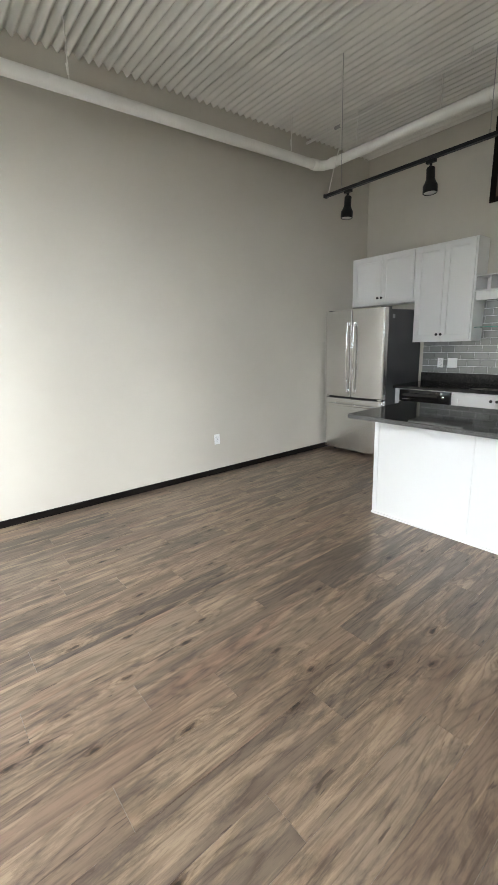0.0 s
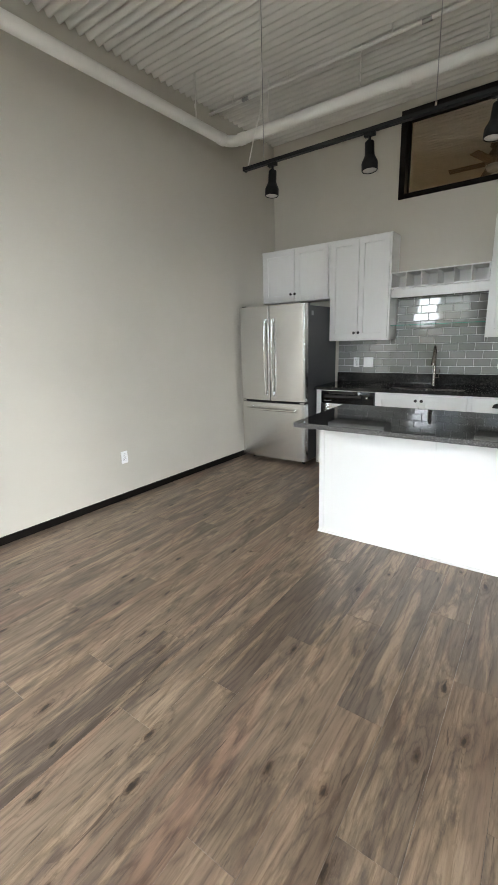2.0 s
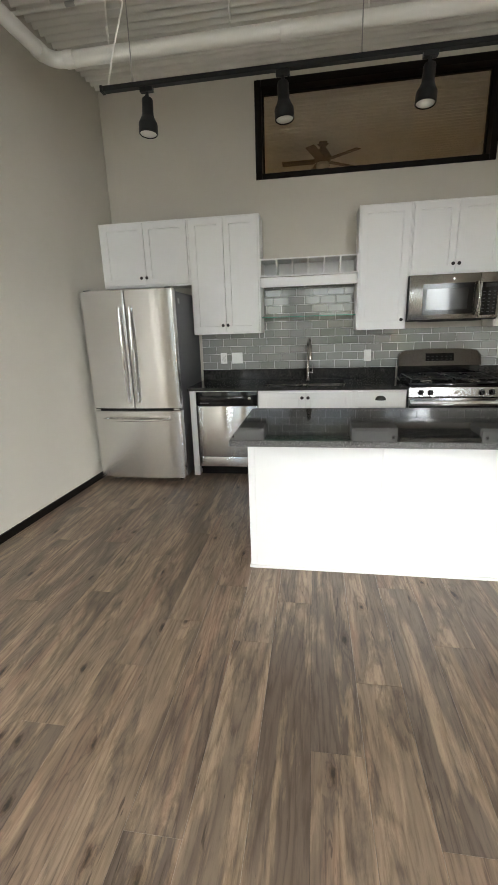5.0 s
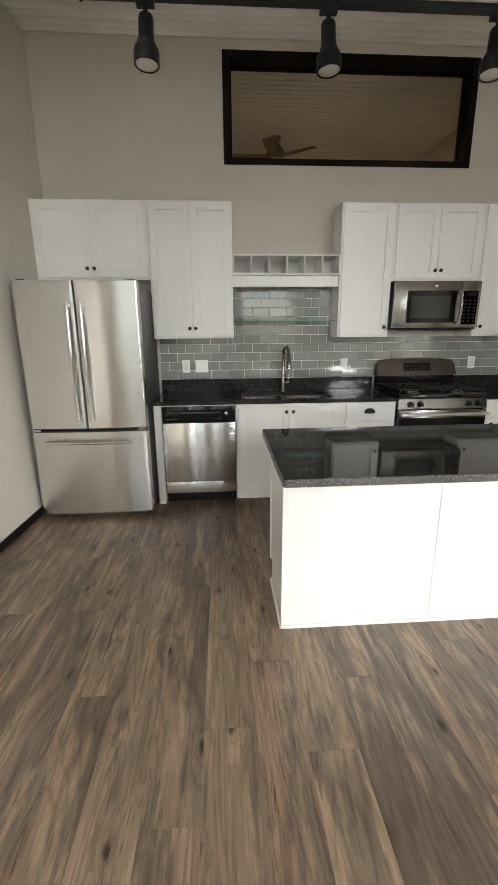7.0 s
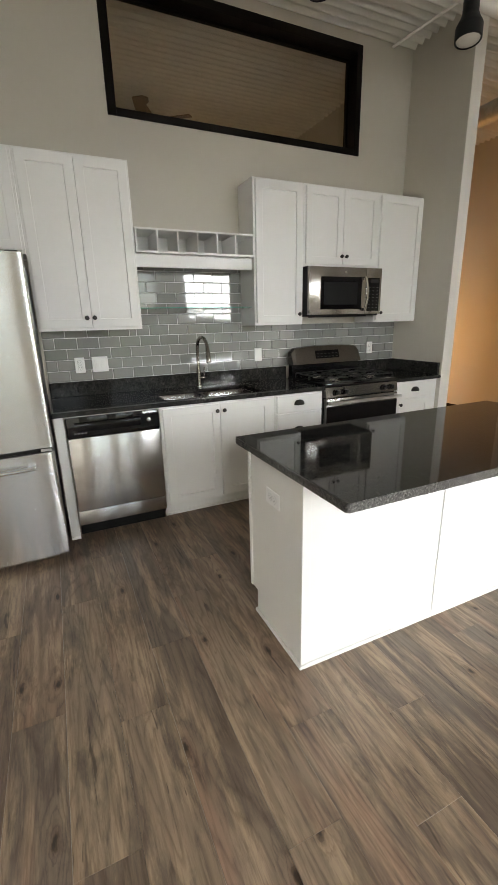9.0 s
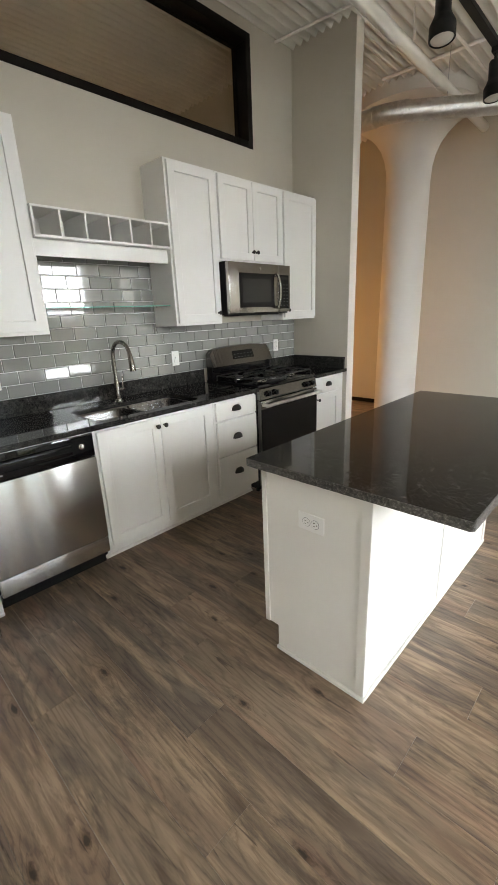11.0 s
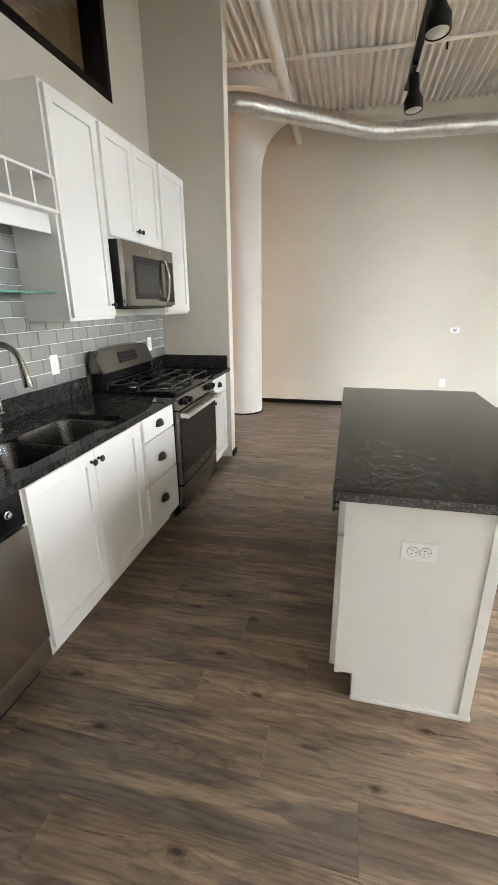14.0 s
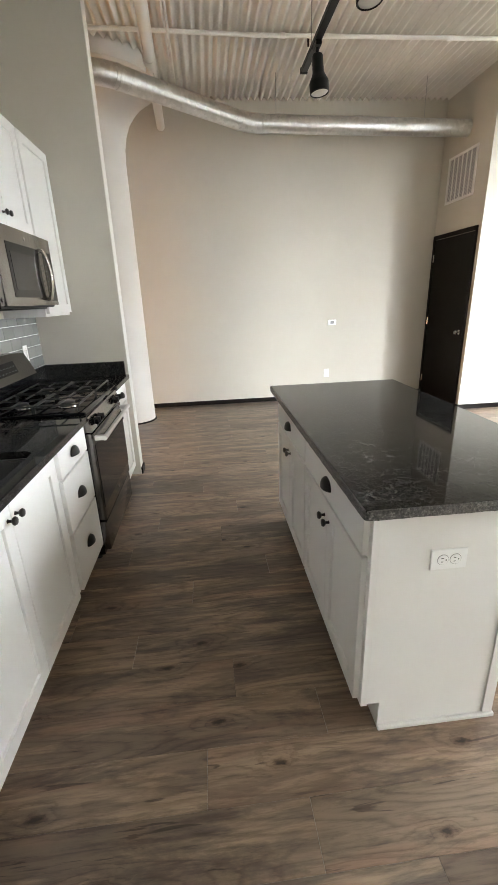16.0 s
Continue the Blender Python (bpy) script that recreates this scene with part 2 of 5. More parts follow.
GALV, GRANITE, GRANITE_EDGE, OAK, TILE = galvanised(), granite(), granite_edge(), planks(), tile_glaze()
GLASS, GREENGLASS = glass("clear_glass", (0.97, 0.99, 0.98)), glass("green_edge_glass", (0.55, 0.86, 0.76))
DARKGLASS = paint("black_oven_glass", (0.005, 0.005, 0.006), 0.08, 0.1, 10, 0.0001, 0.02, 0.3)
SCREEN = paint("microwave_screen", (0.018, 0.018, 0.018), 0.09, 0.1, 300, 0.0002, 0.1, 0.5)
LENS = paint("frosted_lamp_lens", (0.55, 0.53, 0.48), 0.22, 0.15, 25, 0.003, 0.5, 0.5)


# ---- mesh helpers ----
def root(name, at, label, category, group="", kind=""):
    ob = new(name)
    ob.location = at
    ob.empty_display_size = 0.05
    return tagged(ob, label, category, group, kind)


def origin_of(ob):
    at = Vector((0, 0, 0))
    while ob:
        at += ob.location
        ob = ob.parent
    return at


def part(name, bm, material, parent=None, label="", smooth=False):
    """Links a bmesh given in world coordinates as one mesh under its parent."""
    if parent:
        bmesh.ops.translate(bm, verts=bm.verts, vec=-origin_of(parent))
    me = bpy.data.meshes.new(name)
    bmesh.ops.recalc_face_normals(bm, faces=bm.faces)
    bm.to_mesh(me)
    bm.free()
    for m in material if isinstance(material, tuple) else (material,):
        me.materials.append(m)
    if smooth:
        me.shade_smooth()
        me.set_sharp_from_angle(angle=radians(38))
    ob = new(name, me)
    ob.parent = parent
    return tagged(ob, label)


def structure(name, bm, material, label, category, smooth=False):
    return tagged(part(name, bm, material, None, "", smooth), label, category, "", "structure")


def box(x0, x1, y0, y1, z0, z1, bevel=0.0, bm=None, segs=2):
    bm2 = bmesh.new()
    bmesh.ops.create_cube(bm2, size=1.0)
    bmesh.ops.scale(bm2, vec=(abs(x1 - x0), abs(y1 - y0), abs(z1 - z0)), verts=bm2.verts)
    bmesh.ops.translate(bm2, vec=((x0 + x1) / 2, (y0 + y1) / 2, (z0 + z1) / 2), verts=bm2.verts)
    if bevel:
        bmesh.ops.bevel(bm2, geom=bm2.edges[:], offset=bevel, segments=segs, profile=0.5, affect="EDGES")
    return join(bm, bm2)


def join(bm, extra):
    """Adds the second bmesh to the first, if there is one."""
    if bm is None:
        return extra
    me = bpy.data.meshes.new("join")
    extra.to_mesh(me)
    extra.free()
    bm.from_mesh(me)
    bpy.data.meshes.remove(me)
    return bm


def moved(bm, m):
    bmesh.ops.transform(bm, matrix=m, verts=bm.verts)
    return bm


def rod(a, b, r0, r1=None, seg=16, bm=None, bevel=0.0):
    a, b = Vector(a), Vector(b)
    bm2 = bmesh.new()
    bmesh.ops.create_cone(bm2, cap_ends=True, segments=seg, radius1=r0, radius2=r0 if r1 is None else r1, depth=(b - a).length)
    if bevel:
        rims = [e for e in bm2.edges if all(abs(abs(v.co.z) - (b - a).length / 2) < 1e-5 for v in e.verts)]
        bmesh.ops.bevel(bm2, geom=rims, offset=bevel, segments=2, profile=0.5, affect="EDGES")
    m = Matrix.Translation((a + b) / 2) @ (b - a).to_track_quat("Z", "Y").to_matrix().to_4x4()
    return join(bm, moved(bm2, m))


def lathe(profile, seg=32, at=(0, 0, 0), bm=None):
    """A turned body about z from (radius, height) pairs."""
    bm2 = bmesh.new()
    rings = []
    for r, z in profile:
        rings.append([bm2.verts.new((r * math.cos(2 * math.pi * k / seg), r * math.sin(2 * math.pi * k / seg), z)) for k in range(seg)])
    for a, b in zip(rings, rings[1:]):
        for k in range(seg):
            bm2.faces.new((a[k], a[(k + 1) % seg], b[(k + 1) % seg], b[k]))
    bm2.faces.new(rings[0][::-1])
    bm2.faces.new(rings[-1])
    bmesh.ops.translate(bm2, vec=at, verts=bm2.verts)
    return join(bm, bm2)


def tube(points, r, seg=14, bm=None, flat=1.0):
    """A bent round bar through the points; flat squeezes it across its second axis."""
    bm2 = bmesh.new()
    pts = [Vector(p) for p in points]
    rings, up = [], None
    for n, p in enumerate(pts):
        d = (pts[min(n + 1, len(pts) - 1)] - pts[max(n - 1, 0)]).normalized()
        if up is None:
            up = Vector((0, 0, 1)) if abs(d.z) < 0.9 else Vector((1, 0, 0))
        side = d.cross(up).normalized()
        up = side.cross(d).normalized()
        rad = r[n] if isinstance(r, (list, tuple)) else r
        rings.append([bm2.verts.new(p + rad * (math.cos(2 * math.pi * k / seg) * side + flat * math.sin(2 * math.pi * k / seg) * up)) for k in range(seg)])
    for a, b in zip(rings, rings[1:]):
        for k in range(seg):
            bm2.faces.new((a[k], a[(k + 1) % seg], b[(k + 1) % seg], b[k]))
    bm2.faces.new(rings[0][::-1])
    bm2.faces.new(rings[-1])
    return join(bm, bm2)


def rounded(points, radius, steps=6):
    """A polyline with its inner corners rounded."""
    pts = [Vector(p) for p in points]
    out = [pts[0]]
    for a, b, c in zip(pts, pts[1:], pts[2:]):
        d0, d1 = (a - b).normalized(), (c - b).normalized()
        k = min(radius, (a - b).length * 0.45, (c - b).length * 0.45)
        for s in range(steps + 1):
            u = s / steps
            out.append((1 - u) ** 2 * (b + d0 * k) + 2 * u * (1 - u) * b + u * u * (b + d1 * k))
    return out + [pts[-1]]


# ---- setting ----
XW, XK, YL, YF, ZC = -1.0, 5.10, 3.84, -2.88, 3.67  # window wall, kitchen wall, long wall, far wall, ceiling
XD, YJ = 0.64, -1.86                                   # door wall and the corner beside it
XH = 8.4                                               # end of the rooms behind the kitchen
WINDOWS = ((2.31, 3.58), (0.59, 1.84), (-1.25, -0.02))
SILL, HEAD = 0.45, 2.85

SLANT = 0.047


def north(x):
    """The long wall's face, which runs slightly askew."""
    return 3.762 + SLANT * (XK - x)


def slanted(x0, x1, near, far, z0, z1):
    """A prism along the long wall, from near to far behind its face."""
    b = bmesh.new()
    va = [[b.verts.new((x, north(x) + d, z)) for x, d in ((x0, near), (x1, near), (x1, far), (x0, far))] for z in (z0, z1)]
    b.faces.new(va[0][::-1]), b.faces.new(va[1])
    for k in range(4):
        b.faces.new((va[0][k], va[0][(k + 1) % 4], va[1][(k + 1) % 4], va[1][k]))
    return b


bm = slanted(XW - 0.22, XK + 0.16, 0.0, 0.3, -0.1, ZC + 0.15)
structure("wall_north", bm, WALL, "long greige painted drywall wall", "wall")
bm = box(XD - 0.15, XH, YF - 0.15, YF, -0.1, ZC + 0.15)
structure("wall_south", bm, WALL, "greige painted wall behind the column", "wall")
bm = box(XD - 0.15, XD, YF, YJ - 0.15, -0.1, ZC + 0.15)
structure("wall_closet", bm, WALL, "greige wall with a dark door and a return vent", "wall")
bm = box(XW - 0.22, XD, YJ - 0.15, YJ, -0.1, ZC + 0.15)
structure("wall_bright_side", bm, WALL, "greige wall beside the windows, brightly lit", "wall")
# kitchen wall with the dark-framed interior window
WY0, WY1, WZ0, WZ1 = 0.11, 2.24, 2.785, 3.585
bm = box(XK, XK + 0.16, WY1, 3.755, -0.1, ZC + 0.15)
box(XK, XK + 0.16, -0.44, WY0, -0.1, ZC + 0.15, bm=bm)
box(XK, XK + 0.16, WY0, WY1, -0.1, WZ0, bm=bm)
box(XK, XK + 0.16, WY0, WY1, WZ1, ZC + 0.15, bm=bm)
structure("wall_east", bm, WALL, "greige kitchen wall with a high interior window", "wall")
bm = box(4.45, XH, -0.555, -0.44, -0.1, ZC + 0.15)
structure("wall_partition", bm, WALL, "thin greige partition wall ending beside the range", "wall")
# thin sheet over the whole wall end, coloured paler than the greige beside it
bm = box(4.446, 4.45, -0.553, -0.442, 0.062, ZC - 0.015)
structure("trim_partition_end", bm, PALEEND, "pale end of the partition wall", "trim")
bm = box(XH, XH + 0.15, YF - 0.15, YL + 0.15, -0.1, ZC + 0.15)
structure("wall_rear", bm, WALL, "plain wall closing the rooms behind the kitchen", "wall")
bm = box(XK + 0.162, XH, YL, YL + 0.15, -0.1, ZC + 0.15)
structure("wall_rear_side", bm, WALL, "plain side wall of the room behind the kitchen", "wall")
# window wall behind the start of the walk
bm, edge = None, YJ - 0.15
for y0, y1 in sorted(WINDOWS):
    bm = box(XW - 0.22, XW, edge, y0, -0.1, ZC + 0.15, bm=bm)
    box(XW - 0.22, XW, y0, y1, -0.1, SILL, bm=bm)
    box(XW - 0.22, XW, y0, y1, HEAD, ZC + 0.15, bm=bm)
    edge = y1
box(XW - 0.22, XW, edge, north(XW) - 0.002, -0.1, ZC + 0.15, bm=bm)
structure("wall_west", bm, WALL, "greige outer wall with three tall windows", "wall")
for k, (y0, y1) in enumerate(WINDOWS):
    win = root(f"window_{k + 1}", (XW - 0.2, (y0 + y1) / 2, SILL), "tall dark-framed window with divided panes", "window", "", "structure")
    zm = 1.62
    bm = box(XW - 0.20, XW - 0.13, y0, y0 + 0.05, SILL, HEAD)
    box(XW - 0.20, XW - 0.13, y1 - 0.05, y1, SILL, HEAD, bm=bm)
    box(XW - 0.20, XW - 0.13, y0 + 0.05, y1 - 0.05, SILL, SILL + 0.06, bm=bm)
    box(XW - 0.20, XW - 0.13, y0 + 0.05, y1 - 0.05, HEAD - 0.05, HEAD, bm=bm)
    box(XW - 0.19, XW - 0.14, y0 + 0.05, y1 - 0.05, zm - 0.025, zm + 0.025, bm=bm)
    part("window_frame", bm, BLACKMETAL, win)
    part("window_sill", box(XW - 0.13, XW + 0.04, y0 - 0.03, y1 + 0.03, SILL - 0.035, SILL - 0.003, 0.004), WHITE, win)
    for za, zb in ((SILL + 0.06, zm - 0.025), (zm + 0.025, HEAD - 0.05)):
        pane = part("pane", box(XW - 0.17, XW - 0.164, y0 + 0.05, y1 - 0.05, za, zb), GLASS, win)
        pane.visible_shadow = False

# corrugated deck ceiling, ridges along y
bm = bmesh.new()
PITCH, ROWS_PER = 0.078, 8
count = int((XH + 0.3 - (XW - 0.22)) / PITCH) * ROWS_PER
lines = []
for k in range(count + 1):
    x = XW - 0.22 + k * PITCH / ROWS_PER
    z = ZC + 0.021 * math.sin(2 * math.pi * k / ROWS_PER) + 0.004 * math.sin(x * 1.9)
    lines.append([bm.verts.new((x, y, z + dz)) for y, dz in ((YF - 0.12, 0.0), (0.4, 0.003), (YL + 0.42, 0.0))])
for a, b in zip(lines, lines[1:]):
    for j in range(2):
        bm.faces.new((a[j], a[j + 1], b[j + 1], b[j]))
for f in bm.faces:
    f.smooth = True
ceiling = structure("ceiling", bm, CEIL, "white painted corrugated metal deck ceiling", "ceiling")
bm = box(XW - 0.22, XH + 0.15, YF - 0.15, YL + 0.45, ZC + 0.05, ZC + 0.2)
structure("ceiling_slab", bm, CONCRETE, "slab above the metal deck", "ceiling")
floor = structure("floor", box(XW - 0.22, XH + 0.15, YF - 0.15, YL + 0.45, -0.12, -0.008), SUBFLOOR, "weathered oak plank floor in brown and grey tones", "floor")
bm = box(-400, XW - 0.30, -400, 400, -6.2, -6.0)
structure("ground", bm, GROUND, "grey-green ground outside", "ground")

# the town outside the windows: a pale brick block and a line of trees
BRICK = paint("far_brick", (0.34, 0.25, 0.17), 0.8, 0.15, 3.0, 0.01, 0.2, 0.2)
LEAVES = paint("far_leaves", (0.075, 0.11, 0.035), 0.8, 0.4, 2.0, 0.05, 0.3, 0.1)


def far_block(y0, y1, top, storeys, bays):
    """A distant block with recessed windows and a parapet."""
    x = -66.0
    thing = root("far_building", (x, (y0 + y1) / 2, -6.0), "distant tan brick building with rows of windows", "building")
    part("wall", box(x - 9.0, x, y0, y1, -6.0, top), BRICK, thing)
    part("parapet", box(x - 9.2, x + 0.2, y0 - 0.2, y1 + 0.2, top, top + 0.35), CONCRETE, thing)
    tall, wide = (top + 6.0) / storeys, (y1 - y0) / bays
    for i in range(storeys):
        for j in range(bays):
            z, y = -6.0 + tall * (i + 0.3), y0 + wide * (j + 0.25)
            w = part("window", box(x - 0.02, x + 0.06, y, y + wide * 0.5, z, z + tall * 0.52), CONCRETE, thing)
            part("pane", box(x + 0.061, x + 0.09, y + 0.15, y + wide * 0.5 - 0.15, z + 0.15, z + tall * 0.52 - 0.15), DARKGLASS, w)


far_block(-34, -14, 3.4, 3, 8)
far_block(16, 30, 2.2, 3, 6)
bm = bmesh.new()
for k in range(260):
    y, lift = random.uniform(-70, 70), random.random()
    r = random.uniform(0.9, 2.0)
    m = Matrix.Translation((-58 - 5 * random.random(), y, -5.5 + lift * (6.6 + 1.6 * math.sin(y * 0.21)))) @ Euler((random.random() * 3, random.random() * 3, 0)).to_matrix().to_4x4()
    bmesh.ops.create_icosphere(bm, subdivisions=1, radius=r, matrix=m)
tagged(part("far_trees", bm, LEAVES), "distant line of leafy green trees", "trees", "", "stuff")

# espresso baseboards
BB = 0.06


def baseboard(name, x0, x1, y0, y1):
    structure(name, box(x0, x1, y0, y1, 0.0, BB, 0.003), ESPRESSO, "espresso-stained wooden baseboard", "baseboard")


structure("baseboard_north", slanted(XW + 0.016, XK - 0.02, -0.014, -0.0005, 0.0, BB), ESPRESSO, "espresso-stained wooden baseboard", "baseboard")
baseboard("baseboard_south", XD + 0.002, 8.3, YF + 0.0005, YF + 0.014)
baseboard("baseboard_bright_side", XW + 0.016, XD, YJ + 0.0005, YJ + 0.014)
baseboard("baseboard_west", XW + 0.0005, XW + 0.014, YJ + 0.016, north(XW) - 0.016)
baseboard("baseboard_partition_end", 4.432, 4.4455, -0.569, -0.4405)
baseboard("baseboard_partition_side", 4.447, 8.3, -0.569, -0.5555)
baseboard("baseboard_closet", XD + 0.0005, XD + 0.014, YJ - 0.05, YJ + 0.014)

# dark door with its casing, in the closet wall
door = root("door_1", (XD, -2.36, 0.0), "closed dark espresso flush door with steel knob", "door", "", "structure")
part("leaf", box(XD + 0.001, XD + 0.012, -2.815, -1.955, 0.012, 2.085, 0.002), ESPRESSO, door)
bm = box(XD + 0.0005, XD + 0.02, -2.868, -2.82, 0.0, 2.14, 0.003)
box(XD + 0.0005, XD + 0.02, -1.95, -1.915, 0.0, 2.14, 0.003, bm=bm)
box(XD + 0.0005, XD + 0.02, -2.819, -1.951, 2.09, 2.14, 0.003, bm=bm)
part("casing", bm, ESPRESSO, door)
for z in (0.25, 1.05, 1.86):
    part("hinge", rod((XD + 0.018, -2.815, z - 0.045), (XD + 0.018, -2.815, z + 0.045), 0.009, seg=10), CHROME, door, "steel hinge")
bm = rod((XD + 0.012, -2.02, 0.95), (XD + 0.02, -2.02, 0.95), 0.03, bevel=0.003)
rod((XD + 0.02, -2.02, 0.95), (XD + 0.05, -2.02, 0.95), 0.011, bm=bm)
join(bm, moved(lathe([(0.004, 0), (0.022, 0.004), (0.028, 0.016), (0.022, 0.028), (0.004, 0.032)], 18), Matrix.Translation((XD + 0.045, -2.02, 0.95)) @ Euler((0, radians(90), 0)).to_matrix().to_4x4()))
part("knob", bm, CHROME, door, "satin steel door knob", True)

# interior window above the kitchen: dark frame, set deep in the wall
win = root("window_4", (XK, (WY0 + WY1) / 2, WZ0), "dark-framed interior window high on the kitchen wall", "window", "", "structure")
D0, D1 = XK - 0.006, XK + 0.16
bm = box(D0, D1, WY0, WY0 + 0.055, WZ0, WZ1, 0.002)
box(D0, D1, WY1 - 0.06, WY1, WZ0, WZ1, 0.002, bm=bm)
box(D0, D1, WY0 + 0.056, WY1 - 0.061, WZ0, WZ0 + 0.05, 0.002, bm=bm)
box(D0, D1, WY0 + 0.056, WY1 - 0.061, WZ1 - 0.06, WZ1, 0.002, bm=bm)
part("window_frame", bm, ESPRESSO, win)
bm = box(XK + 0.10, XK + 0.13, WY0 + 0.056, WY0 + 0.075, WZ0 + 0.051, WZ1 - 0.061)
box(XK + 0.10, XK + 0.13, WY1 - 0.075, WY1 - 0.061, WZ0 + 0.051, WZ1 - 0.061, bm=bm)
box(XK + 0.10, XK + 0.13, WY0 + 0.076, WY1 - 0.076, WZ0 + 0.051, WZ0 + 0.066, bm=bm)
box(XK + 0.10, XK + 0.13, WY0 + 0.076, WY1 - 0.076, WZ1 - 0.076, WZ1 - 0.061, bm=bm)
part("glazing_bead", bm, ESPRESSO, win)
pane = part("pane", box(XK + 0.113, XK + 0.119, WY0 + 0.07, WY1 - 0.07, WZ0 + 0.06, WZ1 - 0.07), GLASS, win)
pane.visible_shadow = False

# mushroom column
bm = lathe([(0.262, 0.0), (0.258, 0.3), (0.252, 2.0), (0.25, 2.85), (0.258, 3.0), (0.285, 3.12), (0.335, 3.24), (0.41, 3.34), (0.50, 3.43), (0.60, 3.50), (0.66, 3.54), (0.66, 3.69)], 64, (4.79, -2.30, 0.0))
structure("column", bm, CONCRETE, "white painted round concrete column with flared capital", "column", True)
baseline = lathe([(0.278, 0.0), (0.278, 0.012), (0.266, 0.016)], 64, (4.79, -2.30, 0.0))
structure("trim_column_base", baseline, ESPRESSO, "thin dark line round the column foot", "trim")

# ---- kitchen furniture ----
def shaker(x, s, y0, y1, z0, z1, rail=0.056, thick=0.02, sunk=0.0105):
    """A framed door whose front lies at x and faces along s (-1 or +1) in x."""
    bm = bmesh.new()
    xb = x - s * thick

    def loop(xx, inset):
        return [bm.verts.new((xx, y, z)) for y, z in ((y0 + inset, z0 + inset), (y1 - inset, z0 + inset), (y1 - inset, z1 - inset), (y0 + inset, z1 - inset))]

    rings = [loop(xb, 0.0), loop(x - s * 0.0015, 0.0), loop(x, 0.0015)]
    if rail:
        rings += [loop(x, rail), loop(x - s * 0.0012, rail + 0.0015), loop(x - s * sunk, rail + 0.0022)]
    for a, b in zip(rings, rings[1:]):
        for k in range(4):
            bm.faces.new((a[k], a[(k + 1) % 4], b[(k + 1) % 4], b[k]))
    bm.faces.new(rings[0][::-1])
    bm.faces.new(rings[-1])
    return bm


def knob_mesh(x, s, y, z):
    body = lathe([(0.0075, 0.0), (0.0055, 0.004), (0.005, 0.013), (0.012, 0.017), (0.0155, 0.023), (0.0125, 0.029), (0.005, 0.031)], 16)
    return moved(body, Matrix.Translation((x, y, z)) @ Euler((0, radians(90 * s), 0)).to_matrix().to_4x4())


def cup_pull(x, s, y, z, w=0.092, h=0.040, d=0.026):
    """A half-dome bin pull, open below, with a thin rim against the drawer."""
    bm = bmesh.new()
    rings = []
    for i in range(8):
        a = math.pi / 2 * i / 7
        ring = []
        for j in range(15):
            b = math.pi * j / 14
            wide = w / 2 * math.cos(a) ** 0.75 + 0.001
            ring.append(bm.verts.new((x + s * (0.001 + d * math.sin(b) * math.cos(a) ** 0.6), y + wide * math.cos(b), z + h * math.sin(a) - h * 0.45)))
        rings.append(ring)
    for a, b in zip(rings, rings[1:]):
        for k in range(14):
            bm.faces.new((a[k], a[k + 1], b[k + 1], b[k]))
    bmesh.ops.solidify(bm, geom=bm.faces[:], thickness=0.0022)
    return bm


def front(thing, name, x, s, y0, y1, z0, z1, knob=None, pull=None, rail=0.056):
    d = part(name, shaker(x, s, y0, y1, z0, z1, rail), WHITE, thing)
    if knob:
        part("knob", knob_mesh(x, s, *knob), BRONZE, d, "dark bronze round knob", True)
    if pull:
        part("cup_pull", cup_pull(x, s, *pull), BRONZE, d, "dark bronze cup pull", True)
    return d


UP_X = 4.81


def wall_cabinet(y0, y1, z0, z1, label, knobs, doors=2, deep=XK, margin=0.016):
    thing = root("wall_cabinet", ((UP_X + deep) / 2, (y0 + y1) / 2, z0), label, "cabinet", "white kitchen cabinets")
    part("body", box(UP_X + 0.0205, deep - 0.0005, y0 + 0.0005, y1 - 0.0005, z0, z1, 0.0012), WHITE, thing)
    a, b, ym = y0 + margin, y1 - margin, (y0 + y1) / 2
    spans = [(a, b)] if doors == 1 else [(ym + 0.002, b), (a, ym - 0.002)]
    for (da, db), ky in zip(spans, knobs):
        front(thing, "door", UP_X, -1, da, db, z0 + 0.019, z1 - 0.016, (ky, z0 + 0.083))
    return thing


wall_cabinet(2.872, 3.760, 1.845, 2.438, "short white two-door shaker cabinet above the fridge", (3.36, 3.305))
wall_cabinet(2.19, 2.871, 1.372, 2.438, "tall white two-door shaker wall cabinet with dark knobs", (2.562, 2.512))
wall_cabinet(0.836, 1.285, 1.372, 2.438, "tall white single-door shaker wall cabinet with dark knob", (0.885,), 1)
wall_cabinet(0.072, 0.835, 1.832, 2.438, "short white two-door shaker cabinet above the microwave", (0.475, 0.425))
wall_cabinet(-0.436, 0.071, 1.372, 2.438, "tall white narrow wall cabinet beside the partition", (0.018,), 1)
filler = root("cabinet_filler", (4.84, 3.767, 1.845), "white filler strip between cabinet and wall", "filler strip")
part("strip", box(UP_X + 0.022, UP_X + 0.04, 3.7605, 3.773, 1.845, 2.438, 0.001), WHITE, filler)

